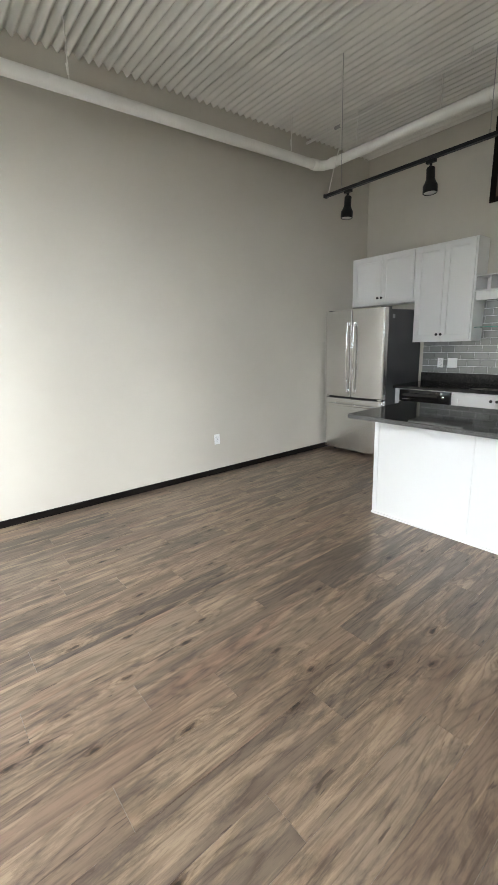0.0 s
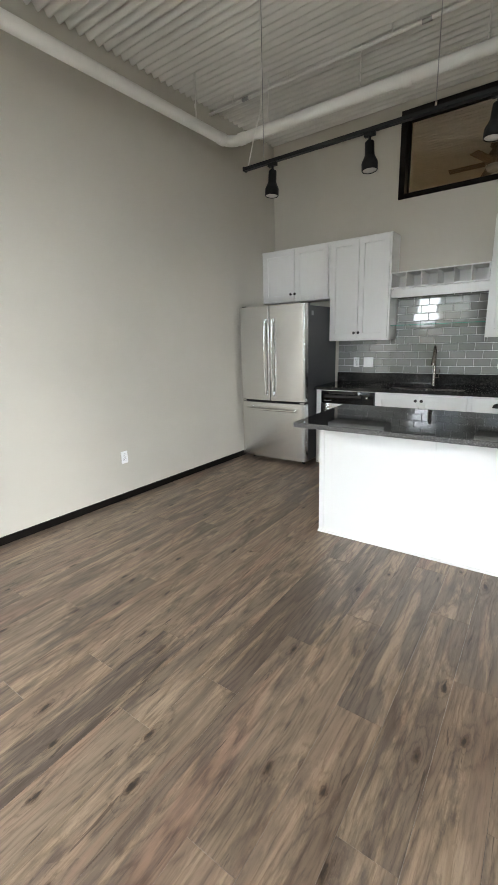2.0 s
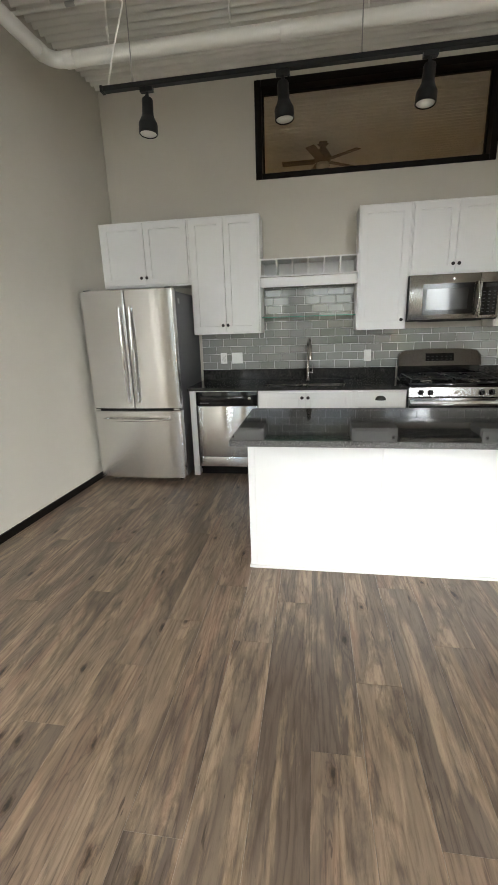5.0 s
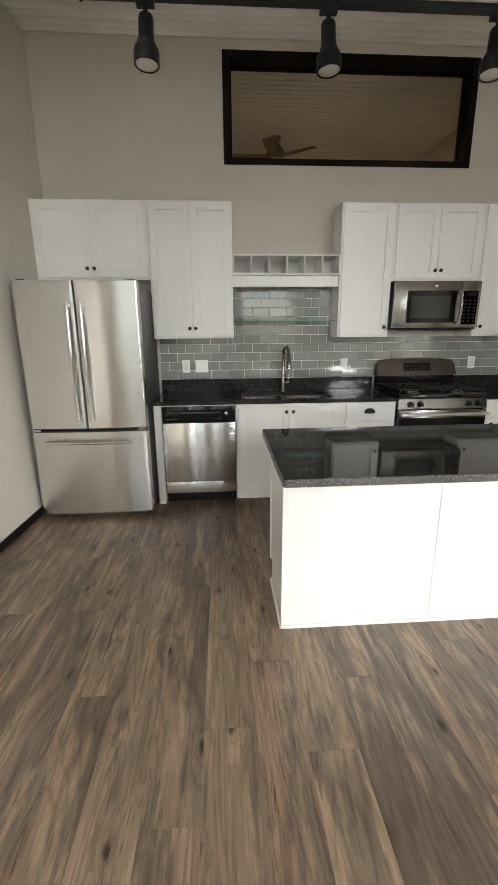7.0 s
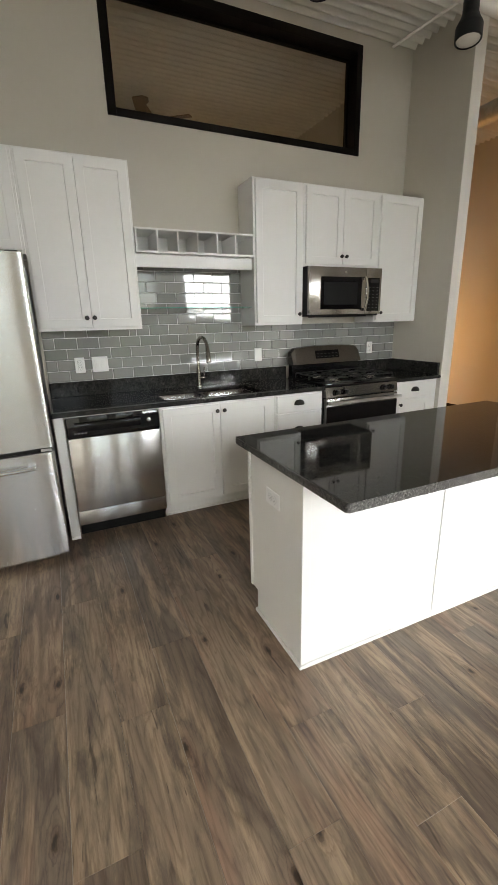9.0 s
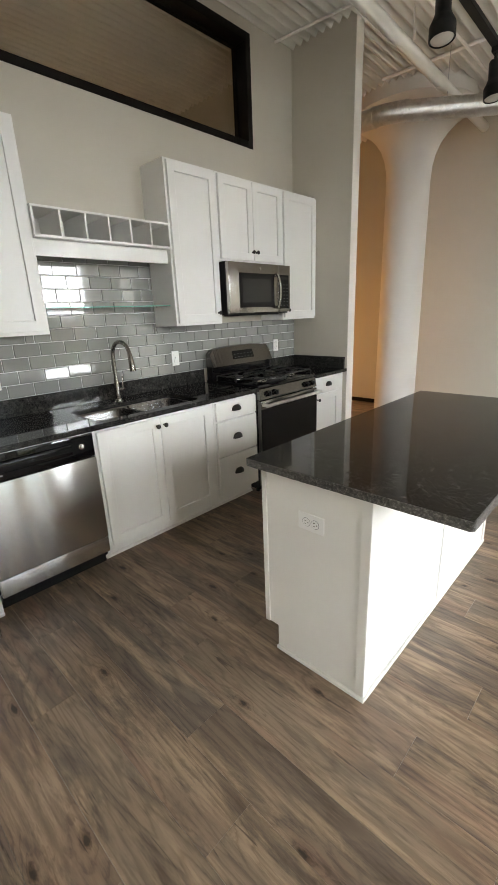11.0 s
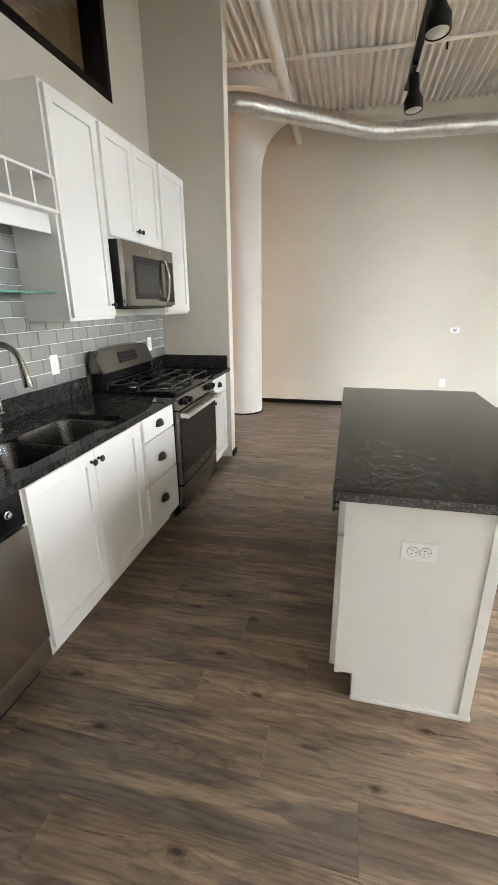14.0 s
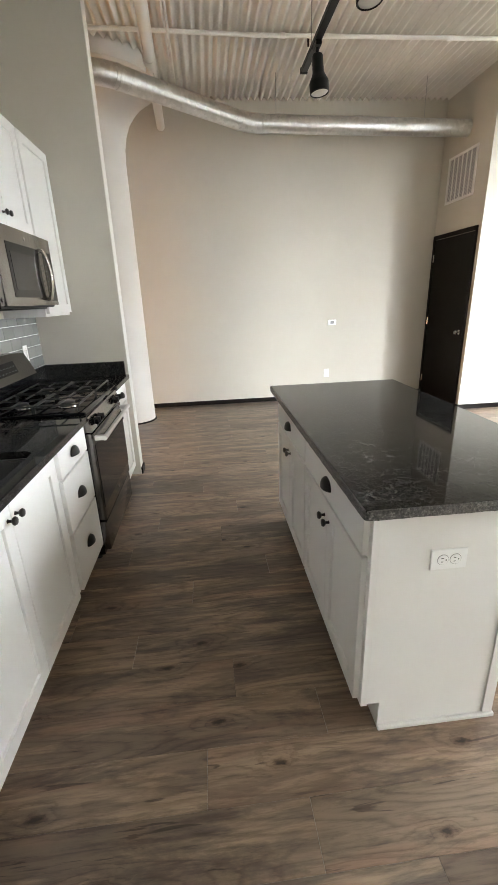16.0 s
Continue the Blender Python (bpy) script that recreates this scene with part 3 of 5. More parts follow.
# cubby shelf, valance and glass shelf over the sink
cubby = root("cubby_shelf", (4.95, 1.74, 1.79), "white open cubby shelf with six compartments and valance", "shelf")
C0, C1 = 1.286, 2.189
part("top_board", box(UP_X, XK - 0.001, C0, C1, 2.030, 2.042, 0.001), WHITE, cubby)
part("bottom_board", box(UP_X - 0.004, XK - 0.001, C0, C1, 1.882, 1.896, 0.001), WHITE, cubby)
part("back_board", box(XK - 0.009, XK - 0.001, C0, C1, 1.897, 2.029), WHITE, cubby)
for k in range(7):
    y = C0 + 0.007 + k * (C1 - C0 - 0.014) / 6
    part("divider", box(UP_X, XK - 0.0095, y - 0.006, y + 0.006, 1.8965, 2.0295, 0.001), WHITE, cubby)
part("valance", box(4.865, 4.883, C0, C1, 1.795, 1.8815, 0.001), WHITE, cubby)
shelf = root("glass_shelf", (4.98, 1.74, 1.513), "clear glass shelf with green edge between cabinets", "shelf")
GREENEDGE = paint("green_glass_edge", (0.10, 0.36, 0.28), 0.12, 0.1, 40, 0.0001, 0.05, 0.6)
part("front_edge", box(4.8825, 4.8848, C0, C1, 1.5142, 1.5208, 0.0004), GREENEDGE, shelf, "bright green cut edge")
pane = part("glass_board", box(4.885, XK - 0.012, C0, C1, 1.514, 1.521, 0.0012), GREENGLASS, shelf)
for y in (C0 + 0.006, C1 - 0.006):
    for x in (4.92, 5.05):
        part("shelf_pin", rod((x, y - 0.005, 1.5105), (x, y + 0.005, 1.5105), 0.003, seg=10), CHROME, shelf)

# base cabinets
LOW_X, TOE = 4.49, 0.105


def base_body(thing, y0, y1, hollow=False):
    if hollow:
        b = box(LOW_X + 0.0005, LOW_X + 0.02, y0 + 0.0005, y1 - 0.0005, TOE, 0.856, 0.0012)
        box(LOW_X + 0.0205, XK - 0.001, y0 + 0.0005, y0 + 0.018, TOE, 0.856, bm=b)
        box(LOW_X + 0.0205, XK - 0.001, y1 - 0.018, y1 - 0.0005, TOE, 0.856, bm=b)
        box(LOW_X + 0.0205, XK - 0.001, y0 + 0.0185, y1 - 0.0185, TOE, TOE + 0.018, bm=b)
        part("body", b, WHITE, thing)
    else:
        part("body", box(LOW_X + 0.0005, XK - 0.001, y0 + 0.0005, y1 - 0.0005, TOE, 0.856, 0.0012), WHITE, thing)
    part("toe_kick", box(LOW_X + 0.075, LOW_X + 0.09, y0 + 0.001, y1 - 0.001, 0.0, TOE - 0.0005), WHITE, thing)
    part("shoe_strip", box(LOW_X + 0.062, LOW_X + 0.0745, y0 + 0.001, y1 - 0.001, 0.0, 0.02, 0.004), WHITE, thing)


sinkcab = root("sink_cabinet", (4.8, 1.74, 0.0), "white two-door shaker sink base cabinet", "cabinet", "white kitchen cabinets")
base_body(sinkcab, 1.292, 2.192, True)
front(sinkcab, "door", LOW_X - 0.02, -1, 1.754, 2.174, 0.118, 0.836, (1.780, 0.787))
front(sinkcab, "door", LOW_X - 0.02, -1, 1.330, 1.750, 0.118, 0.836, (1.724, 0.787))
drawers = root("drawer_cabinet", (4.8, 1.07, 0.0), "white base cabinet with three drawers and cup pulls", "cabinet", "white kitchen cabinets")
base_body(drawers, 0.852, 1.291)
for z0, z1, zp in ((0.706, 0.838, 0.778), (0.432, 0.694, 0.563), (0.118, 0.420, 0.282)):
    front(drawers, "drawer", LOW_X - 0.02, -1, 0.862, 1.274, z0, z1, None, (1.078, zp), 0)
narrow = root("narrow_cabinet", (4.8, -0.18, 0.0), "narrow white base cabinet with drawer and door", "cabinet", "white kitchen cabinets")
base_body(narrow, -0.439, 0.078)
front(narrow, "drawer", LOW_X - 0.02, -1, -0.355, 0.066, 0.706, 0.838, None, (-0.155, 0.778), 0)
front(narrow, "door", LOW_X - 0.02, -1, -0.355, 0.066, 0.118, 0.694, (0.02, 0.646))
endp = root("end_panel", (4.8, 2.832, 0.0), "white end panel between dishwasher and fridge", "panel")
part("panel", box(LOW_X, XK - 0.001, 2.803, 2.862, 0.0, 0.856, 0.0015), WHITE, endp)
part("shoe_strip", box(LOW_X - 0.012, LOW_X - 0.0005, 2.803, 2.862, 0.0, 0.02, 0.004), WHITE, endp)

# worktops with the sink cut out
TOP0, TOP1, TX = 0.857, 0.888, 4.445
SX0, SX1, SY0, SY1 = 4.515, 4.905, 1.375, 2.135


def slab(x0, x1, y0, y1, z0=TOP0, z1=TOP1, hole=None):
    if not hole:
        return box(x0, x1, y0, y1, z0, z1, 0.003)
    hx0, hx1, hy0, hy1 = hole
    bm = bmesh.new()
    outer = [(x0, y0), (x1, y0), (x1, y1), (x0, y1)]
    inner = []
    rad, steps = 0.05, 5
    for cx, cy, start in ((hx0 + rad, hy0 + rad, 180), (hx1 - rad, hy0 + rad, 270), (hx1 - rad, hy1 - rad, 0), (hx0 + rad, hy1 - rad, 90)):
        for k in range(steps + 1):
            a = radians(start + 90 * k / steps)
            inner.append((cx + rad * math.cos(a), cy + rad * math.sin(a)))
    vo = {z: [bm.verts.new((*p, z)) for p in outer] for z in (z0, z1)}
    vi = {z: [bm.verts.new((*p, z)) for p in inner] for z in (z0, z1)}
    n, m = 4, len(inner)
    for z in (z0, z1):
        for c in range(4):
            block = [vi[z][c * (steps + 1) + k] for k in range(steps + 1)]
            for a, b in zip(block, block[1:]):
                bm.faces.new((vo[z][c], a, b))
            bm.faces.new((vo[z][c], block[-1], vi[z][((c + 1) * (steps + 1)) % m], vo[z][(c + 1) % 4]))
    for k in range(4):
        bm.faces.new((vo[z0][k], vo[z0][(k + 1) % 4], vo[z1][(k + 1) % 4], vo[z1][k]))
    for k in range(m):
        bm.faces.new((vi[z0][k], vi[z0][(k + 1) % m], vi[z1][(k + 1) % m], vi[z1][k]))
    return bm


top = root("worktop", (4.77, 1.86, TOP0), "polished black granite worktop with sink cutout", "worktop")
part("slab", slab(TX, XK - 0.001, 0.852, 2.868, hole=(SX0, SX1, SY0, SY1)), GRANITE, top)
part("upstand", box(XK - 0.026, XK - 0.001, 0.853, 2.866, TOP1 + 0.0005, 0.998, 0.002), GRANITE, top)
top2 = root("worktop", (4.77, -0.18, TOP0), "short black granite worktop beside the range", "worktop")
part("slab", slab(TX, XK - 0.001, -0.439, 0.078), GRANITE, top2)
part("upstand", box(XK - 0.026, XK - 0.001, -0.412, 0.077, TOP1 + 0.0005, 0.998, 0.002), GRANITE, top2)
part("side_upstand", box(4.47, XK - 0.001, -0.439, -0.413, TOP1 + 0.0005, 0.998, 0.002), GRANITE, top2)


def bowl(y0, y1):
    """An open sink bowl with rounded corners."""
    bm = bmesh.new()
    rings = []
    for inset, z, rad in ((0.0, TOP0 - 0.001, 0.06), (0.008, TOP0 - 0.02, 0.06), (0.018, TOP0 - 0.15, 0.06), (0.045, TOP0 - 0.185, 0.05), (0.10, TOP0 - 0.192, 0.03)):
        ring = []
        xa, xb, ya, yb = SX0 + 0.002 + inset, SX1 - 0.002 - inset, y0 + inset, y1 - inset
        for cx, cy, start in ((xa + rad, ya + rad, 180), (xb - rad, ya + rad, 270), (xb - rad, yb - rad, 0), (xa + rad, yb - rad, 90)):
            for k in range(7):
                a = radians(start + 15 * k)
                ring.append(bm.verts.new((cx + rad * math.cos(a), cy + rad * math.sin(a), z)))
        rings.append(ring)
    m = len(rings[0])
    for a, b in zip(rings, rings[1:]):
        for k in range(m):
            bm.faces.new((a[k], a[(k + 1) % m], b[(k + 1) % m], b[k]))
    bm.faces.new(rings[-1])
    bmesh.ops.solidify(bm, geom=bm.faces[:], thickness=-0.0015)
    return bm


sink = root("kitchen_sink", (4.71, 1.755, TOP0 - 0.2), "undermounted stainless double-bowl kitchen sink", "sink")
SM = 1.765
for y0, y1 in ((SY0 + 0.002, SM - 0.012), (SM + 0.012, SY1 - 0.002)):
    b = part("bowl", bowl(y0, y1), SINKSTEEL, sink, "", True)
    yc = (y0 + y1) / 2
    part("drain", lathe([(0.045, 0.0), (0.043, 0.003), (0.03, 0.001), (0.028, 0.0005)], 24, (4.71, yc, TOP0 - 0.1915)), CHROME, b, "chrome basket drain", True)
part("divider", box(SX0 + 0.03, SX1 - 0.03, SM - 0.0115, SM + 0.0115, TOP0 - 0.05, TOP0 - 0.012, 0.005), SINKSTEEL, sink)

# pull-down faucet
FX, FY = 4.985, 1.735
faucet = root("faucet", (FX, FY, TOP1), "brushed nickel gooseneck pull-down kitchen faucet", "faucet")
part("base", lathe([(0.027, 0.0), (0.027, 0.008), (0.021, 0.014), (0.019, 0.06), (0.0175, 0.13), (0.0125, 0.17), (0.0125, 0.20)], 24, (FX, FY, TOP1)), NICKEL, faucet, "", True)
arc = [(FX, FY, TOP1 + 0.19)] + [(FX - 0.09 + 0.09 * math.cos(radians(a)), FY - 0.012 * (1 - math.cos(radians(a))), TOP1 + 0.315 + 0.09 * math.sin(radians(a))) for a in range(0, 171, 10)]
part("spout", tube(arc, 0.0132, 16), NICKEL, faucet, "", True)
hx, hy, hz = arc[-1]
bm = rod((hx, hy, hz + 0.002), (hx - 0.006, hy, hz - 0.03), 0.0135, 0.0165, 20)
rod((hx - 0.006, hy, hz - 0.03), (hx - 0.020, hy, hz - 0.115), 0.0165, 0.021, 20, bm, 0.002)
part("spray_head", bm, NICKEL, faucet, "", True)
bm = rod((FX, FY - 0.012, TOP1 + 0.075), (FX, FY - 0.052, TOP1 + 0.075), 0.012, 0.012, 18, None, 0.002)
tube([(FX, FY - 0.044, TOP1 + 0.08), (FX + 0.004, FY - 0.05, TOP1 + 0.13), (FX + 0.006, FY - 0.052, TOP1 + 0.165)], [0.006, 0.0055, 0.005], 10, bm)
part("lever", bm, NICKEL, faucet, "", True)

# ---- appliances ----
fridge = root("refrigerator", (4.65, 3.30, 0.0), "stainless french-door refrigerator with bottom freezer", "refrigerator")
FY0, FY1, FZ = 2.876, 3.726, 1.775
part("cabinet_body", box(4.315, 5.05, FY0 + 0.008, FY1 - 0.008, 0.045, FZ - 0.02, 0.004), FRIDGESIDE, fridge, "dark grey textured side")


def bowed(y0, y1, z0, z1, xf, xb, bow_mid, bow_half, bow, edge=0.012):
    """A panel whose front bows gently outward about bow_mid, with rounded vertical edges."""
    bm = bmesh.new()
    prof = []
    n = 18
    for k in range(n + 1):
        y = y0 + (y1 - y0) * k / n
        x = xf + bow * ((y - bow_mid) / bow_half) ** 2
        end = min(y - y0, y1 - y)
        if end < edge:
            x += edge - math.sqrt(max(0, edge**2 - (edge - end) ** 2))
        prof.append((x, y))
    for dy in (0.0015, 0.004, 0.008):
        for y in (y0 + dy, y1 - dy):
            x = xf + bow * ((y - bow_mid) / bow_half) ** 2 + edge - math.sqrt(max(0, edge**2 - (edge - dy) ** 2))
            prof.append((x, y))
    prof = sorted(prof, key=lambda p: p[1])
    prof = [(xb, y0)] + prof + [(xb, y1)]
    rings = []
    for z, s in ((z0, 0.003), (z0 + 0.003, 0.0), (z1 - 0.003, 0.0), (z1, 0.003)):
        rings.append([bm.verts.new((min(x + s, xb), y, z)) for x, y in prof])
    m = len(prof)
    for a, b in zip(rings, rings[1:]):
        for k in range(m):
            bm.faces.new((a[k], a[(k + 1) % m], b[(k + 1) % m], b[k]))
    bm.faces.new(rings[0][::-1])
    bm.faces.new(rings[-1])
    return bm


MID = 3.308
for y0, y1, hy in ((FY0, MID - 0.003, MID - 0.047), (MID + 0.003, FY1, MID + 0.047)):
    d = part("door", bowed(y0, y1, 0.735, FZ, 4.215, 4.31, MID, 0.42, 0.022), STAINLESS_V, fridge, "brushed stainless door", True)
    bar = [(4.172 + 0.020 * (2 * k / 16 - 1) ** 2, hy, 0.80 + 0.83 * k / 16) for k in range(17)]
    hb = tube(bar, 0.0145, 14, None, 0.8)
    for z in (0.815, 1.615):
        box(4.19, 4.2225, hy - 0.012, hy + 0.012, z - 0.022, z + 0.022, 0.004, hb)
    part("handle", hb, CHROME, d, "curved polished bar handle", True)
fz = part("freezer_drawer", bowed(FY0, FY1, 0.052, 0.708, 4.215, 4.31, MID, 0.42, 0.022), STAINLESS_V, fridge, "brushed stainless freezer drawer", True)
bar = [(4.165 + 0.022 * (2 * k / 16 - 1) ** 2, FY0 + 0.11 + (FY1 - FY0 - 0.22) * k / 16, 0.635) for k in range(17)]
hb = tube(bar, 0.0145, 14, None, 0.8)
for y in (FY0 + 0.125, FY1 - 0.125):
    box(4.185, 4.226, y - 0.022, y + 0.022, 0.623, 0.647, 0.004, hb)
part("handle", hb, CHROME, fz, "curved polished bar handle", True)
for y in (FY0 + 0.05, FY1 - 0.05):
    part("hinge_cover", box(4.27, 4.40, y - 0.03, y + 0.03, FZ - 0.0195, FZ + 0.012, 0.004), FRIDGESIDE, fridge)
part("middle_rail", box(4.262, 4.314, FY0 + 0.006, FY1 - 0.006, 0.7085, 0.7345), BLACKMETAL, fridge)
for y in (FY0 + 0.04, FY1 - 0.04):
    part("lower_hinge", box(4.236, 4.262, y - 0.028, y + 0.028, 0.712, 0.731, 0.003), CHROME, fridge)
part("badge", moved(lathe([(0.012, 0), (0.012, 0.0015), (0.009, 0.002)], 20), Matrix.Translation((4.2222, 3.085, 1.70)) @ Euler((0, radians(-90), 0)).to_matrix().to_4x4()), CHROME, fridge, "round plain badge")
part("energy_sticker", box(4.40, 4.45, FY0 + 0.0072, FY0 + 0.0079, 1.655, 1.70), GREY, fridge, "small pale sticker")
for y in (FY0 + 0.08, FY1 - 0.08):
    part("foot", rod((4.36, y, 0.0), (4.36, y, 0.046), 0.02, seg=14), BLACKMETAL, fridge)

dish = root("dishwasher", (4.78, 2.497, 0.0), "stainless dishwasher with black control strip", "dishwasher")
DY0, DY1 = 2.198, 2.798
part("tub", box(4.51, 5.05, DY0 + 0.004, DY1 - 0.004, 0.06, 0.852), BLACKMETAL, dish)
part("door_panel", box(4.462, 4.509, DY0 + 0.003, DY1 - 0.003, 0.205, 0.708, 0.004), STAINLESS_V, dish, "brushed stainless door panel", True)
part("lower_panel", box(4.470, 4.509, DY0 + 0.003, DY1 - 0.003, 0.100, 0.200, 0.003), STAINLESS_V, dish, "brushed stainless kick panel", True)
ctl = part("control_strip", box(4.470, 4.509, DY0 + 0.003, DY1 - 0.003, 0.712, 0.845, 0.004), ENAMEL, dish, "glossy black control strip", True)
rec = bmesh.new()
steps = 10
vr = []
for k in range(steps + 1):
    a = math.pi * k / steps
    vr.append([rec.verts.new((4.4685 - 0.010 * math.sin(a), y, 0.780 - 0.030 * math.cos(a))) for y in (DY0 + 0.13, DY1 - 0.05)])
for a, b in zip(vr, vr[1:]):
    rec.faces.new((a[0], a[1], b[1], b[0]))
rec.faces.new([v[0] for v in vr])
rec.faces.new([v[1] for v in vr][::-1])
part("grip", rec, ENAMEL, ctl, "curved black grip lip", True)
part("dial", moved(lathe([(0.015, 0), (0.015, 0.004), (0.011, 0.006), (0.010, 0.014), (0.006, 0.015)], 22), Matrix.Translation((4.4698, DY0 + 0.075, 0.782)) @ Euler((0, radians(-90), 0)).to_matrix().to_4x4()), CHROME, ctl, "chrome cycle dial", True)
for k in range(4):
    part("button", box(4.4685, 4.4699, DY1 - 0.045 - 0.022 * k - 0.012, DY1 - 0.045 - 0.022 * k, 0.735, 0.742), GREY, ctl)
part("trim_strip", box(4.4745, 4.509, DY0 + 0.003, DY1 - 0.003, 0.846, 0.853), STAINLESS_H, dish)
part("kick", box(4.545, 4.56, DY0 + 0.004, DY1 - 0.004, 0.0, 0.095), BLACKMETAL, dish)

mw = root("microwave", (4.92, 0.455, 1.43), "dark stainless over-range microwave under a cabinet", "microwave")
MY0, MY1, MZ0, MZ1 = 0.080, 0.834, 1.433, 1.828
part("case", box(4.765, XK - 0.001, MY0 + 0.001, MY1 - 0.001, MZ0, MZ1, 0.002), BLACKMETAL, mw)
mdoor = part("door", box(4.732, 4.764, 0.252, MY1, MZ0 + 0.012, MZ1 - 0.004, 0.004), SLATE, mw, "dark stainless door", True)
part("window_surround", box(4.7295, 4.7318, 0.30, 0.722, 1.487, 1.748, 0.001), DARKGLASS, mdoor, "black glass surround")
part("window_screen", box(4.728, 4.7292, 0.345, 0.69, 1.525, 1.705), SCREEN, mdoor, "grey mesh window")
bar = [(4.692 + 0.022 * (2 * k / 12 - 1) ** 2, 0.262 + 0.012 * (2 * k / 12 - 1) ** 2, 1.475 + 0.275 * k / 12) for k in range(13)]
hb = tube(bar, 0.011, 12)
for z in (1.482, 1.743):
    box(4.71, 4.7335, 0.265, 0.283, z - 0.012, z + 0.012, 0.003, hb)
part("handle", hb, SLATE, mdoor, "curved dark steel handle", True)
mp = part("control_panel", box(4.734, 4.764, MY0, 0.249, MZ0 + 0.012, MZ1 - 0.004, 0.004), SLATE, mw, "dark stainless control panel", True)
part("keypad", box(4.7322, 4.7338, MY0 + 0.022, 0.232, 1.47, 1.745, 0.0006), DARKGLASS, mp, "black keypad")
part("display", box(4.7312, 4.7321, MY0 + 0.035, 0.205, 1.705, 1.732), SCREEN, mp)
for r in range(7):
    for c in range(4):
        part("key", box(4.7314, 4.7321, MY0 + 0.038 + 0.043 * c, MY0 + 0.054 + 0.043 * c, 1.495 + 0.028 * r, 1.501 + 0.028 * r), KEYGREY, mp)
part("badge", moved(lathe([(0.011, 0), (0.011, 0.0012), (0.008, 0.0016)], 20), Matrix.Translation((4.7318, 0.47, 1.785)) @ Euler((0, radians(-90), 0)).to_matrix().to_4x4()), CHROME, mdoor, "round plain badge")
part("vent_grille", box(4.77, 4.95, 0.2, 0.7, MZ0 - 0.008, MZ0 - 0.0005, 0.002), BLACKMETAL, mw)

stove = root("gas_range", (4.75, 0.465, 0.0), "black and stainless freestanding gas range", "range")
RY0, RY1 = 0.088, 0.846
part("body", box(4.475, 5.06, RY0 + 0.002, RY1 - 0.002, 0.03, 0.872, 0.002), ENAMEL, stove, "black enamel side")
part("cooktop", box(4.452, 5.06, RY0, RY1, 0.8725, 0.905, 0.006), ENAMEL, stove, "glossy black cooktop", True)
odoor = part("oven_door", box(4.432, 4.474, RY0 + 0.004, RY1 - 0.004, 0.258, 0.782, 0.005), BLACKSTEEL, stove, "dark stainless oven door", True)
part("oven_glass", box(4.4292, 4.4318, RY0 + 0.006, RY1 - 0.006, 0.342, 0.716, 0.001), DARKGLASS, odoor, "black oven glass")
hb = tube([(4.378, RY0 + 0.012 + 0.734 * k / 14, 0.752) for k in range(15)], 0.0135, 14)
for y in (RY0 + 0.03, RY1 - 0.03):
    box(4.372, 4.4335, y - 0.014, y + 0.014, 0.739, 0.765, 0.004, hb)
part("handle", hb, STAINLESS_H, odoor, "stainless bar handle", True)
part("badge", moved(lathe([(0.011, 0), (0.011, 0.0012), (0.008, 0.0016)], 20), Matrix.Translation((4.4318, 0.465, 0.302)) @ Euler((0, radians(-90), 0)).to_matrix().to_4x4()), CHROME, odoor, "round plain badge")
part("storage_drawer", box(4.436, 4.474, RY0 + 0.004, RY1 - 0.004, 0.062, 0.246, 0.005), BLACKSTEEL, stove, "dark stainless storage drawer", True)
bm = bmesh.new()
va = [[bm.verts.new((x, y, z)) for x, z in ((4.474, 0.79), (4.436, 0.79), (4.452, 0.872), (4.474, 0.872))] for y in (RY0 + 0.001, RY1 - 0.001)]
for k in range(4):
    bm.faces.new((va[0][k], va[0][(k + 1) % 4], va[1][(k + 1) % 4], va[1][k]))
bm.faces.new(va[0]), bm.faces.new(va[1][::-1])
panel = part("control_panel", bm, BLACKSTEEL, stove, "dark stainless control panel")
for y in (0.745, 0.662, 0.245, 0.163):
    kb = part("knob", moved(lathe([(0.024, 0), (0.024, 0.006), (0.019, 0.010), (0.0175, 0.028), (0.013, 0.031)], 22), Matrix.Translation((4.4435, y, 0.832)) @ Euler((0, radians(-101), 0)).to_matrix().to_4x4()), ENAMEL, panel, "black burner knob", True)
    part("grip", box(4.405, 4.432, y - 0.005, y + 0.005, 0.818, 0.852, 0.002), BLACKMETAL, kb)
for y in (RY0 + 0.03, RY1 - 0.03):
    for x in (4.52, 5.0):
        part("foot", rod((x, y, 0.0), (x, y, 0.031), 0.018, seg=12), BLACKMETAL, stove)
for k in range(6):
    part("vent_slot", box(4.4350, 4.4358, 0.20 + 0.09 * k, 0.27 + 0.09 * k, 0.7925, 0.7975), DARKSLOT, stove)


def arched(x0, x1, tilt, y0, y1, z0, z_side, z_mid, seg=20):
    """The backguard: a slab with an arched upper edge, leaning back."""
    bm = bmesh.new()
    cols = []
    for k in range(seg + 1):
        u = k / seg
        y = y0 + (y1 - y0) * u
        e = min(u, 1 - u) * (y1 - y0)
        zt = z_side + (z_mid - z_side) * math.sin(math.pi * u) ** 0.6 - 0.03 * max(0, 1 - e / 0.025) ** 2
        cols.append([bm.verts.new(p) for p in ((x0, y, z0), (x0 + tilt, y, zt), (x1, y, zt + 0.004), (x1, y, z0))])
    for a, b in zip(cols, cols[1:]):
        for k in range(4):
            bm.faces.new((a[k], a[(k + 1) % 4], b[(k + 1) % 4], b[k]))
    bm.faces.new(cols[0]), bm.faces.new(cols[-1][::-1])
    return bm


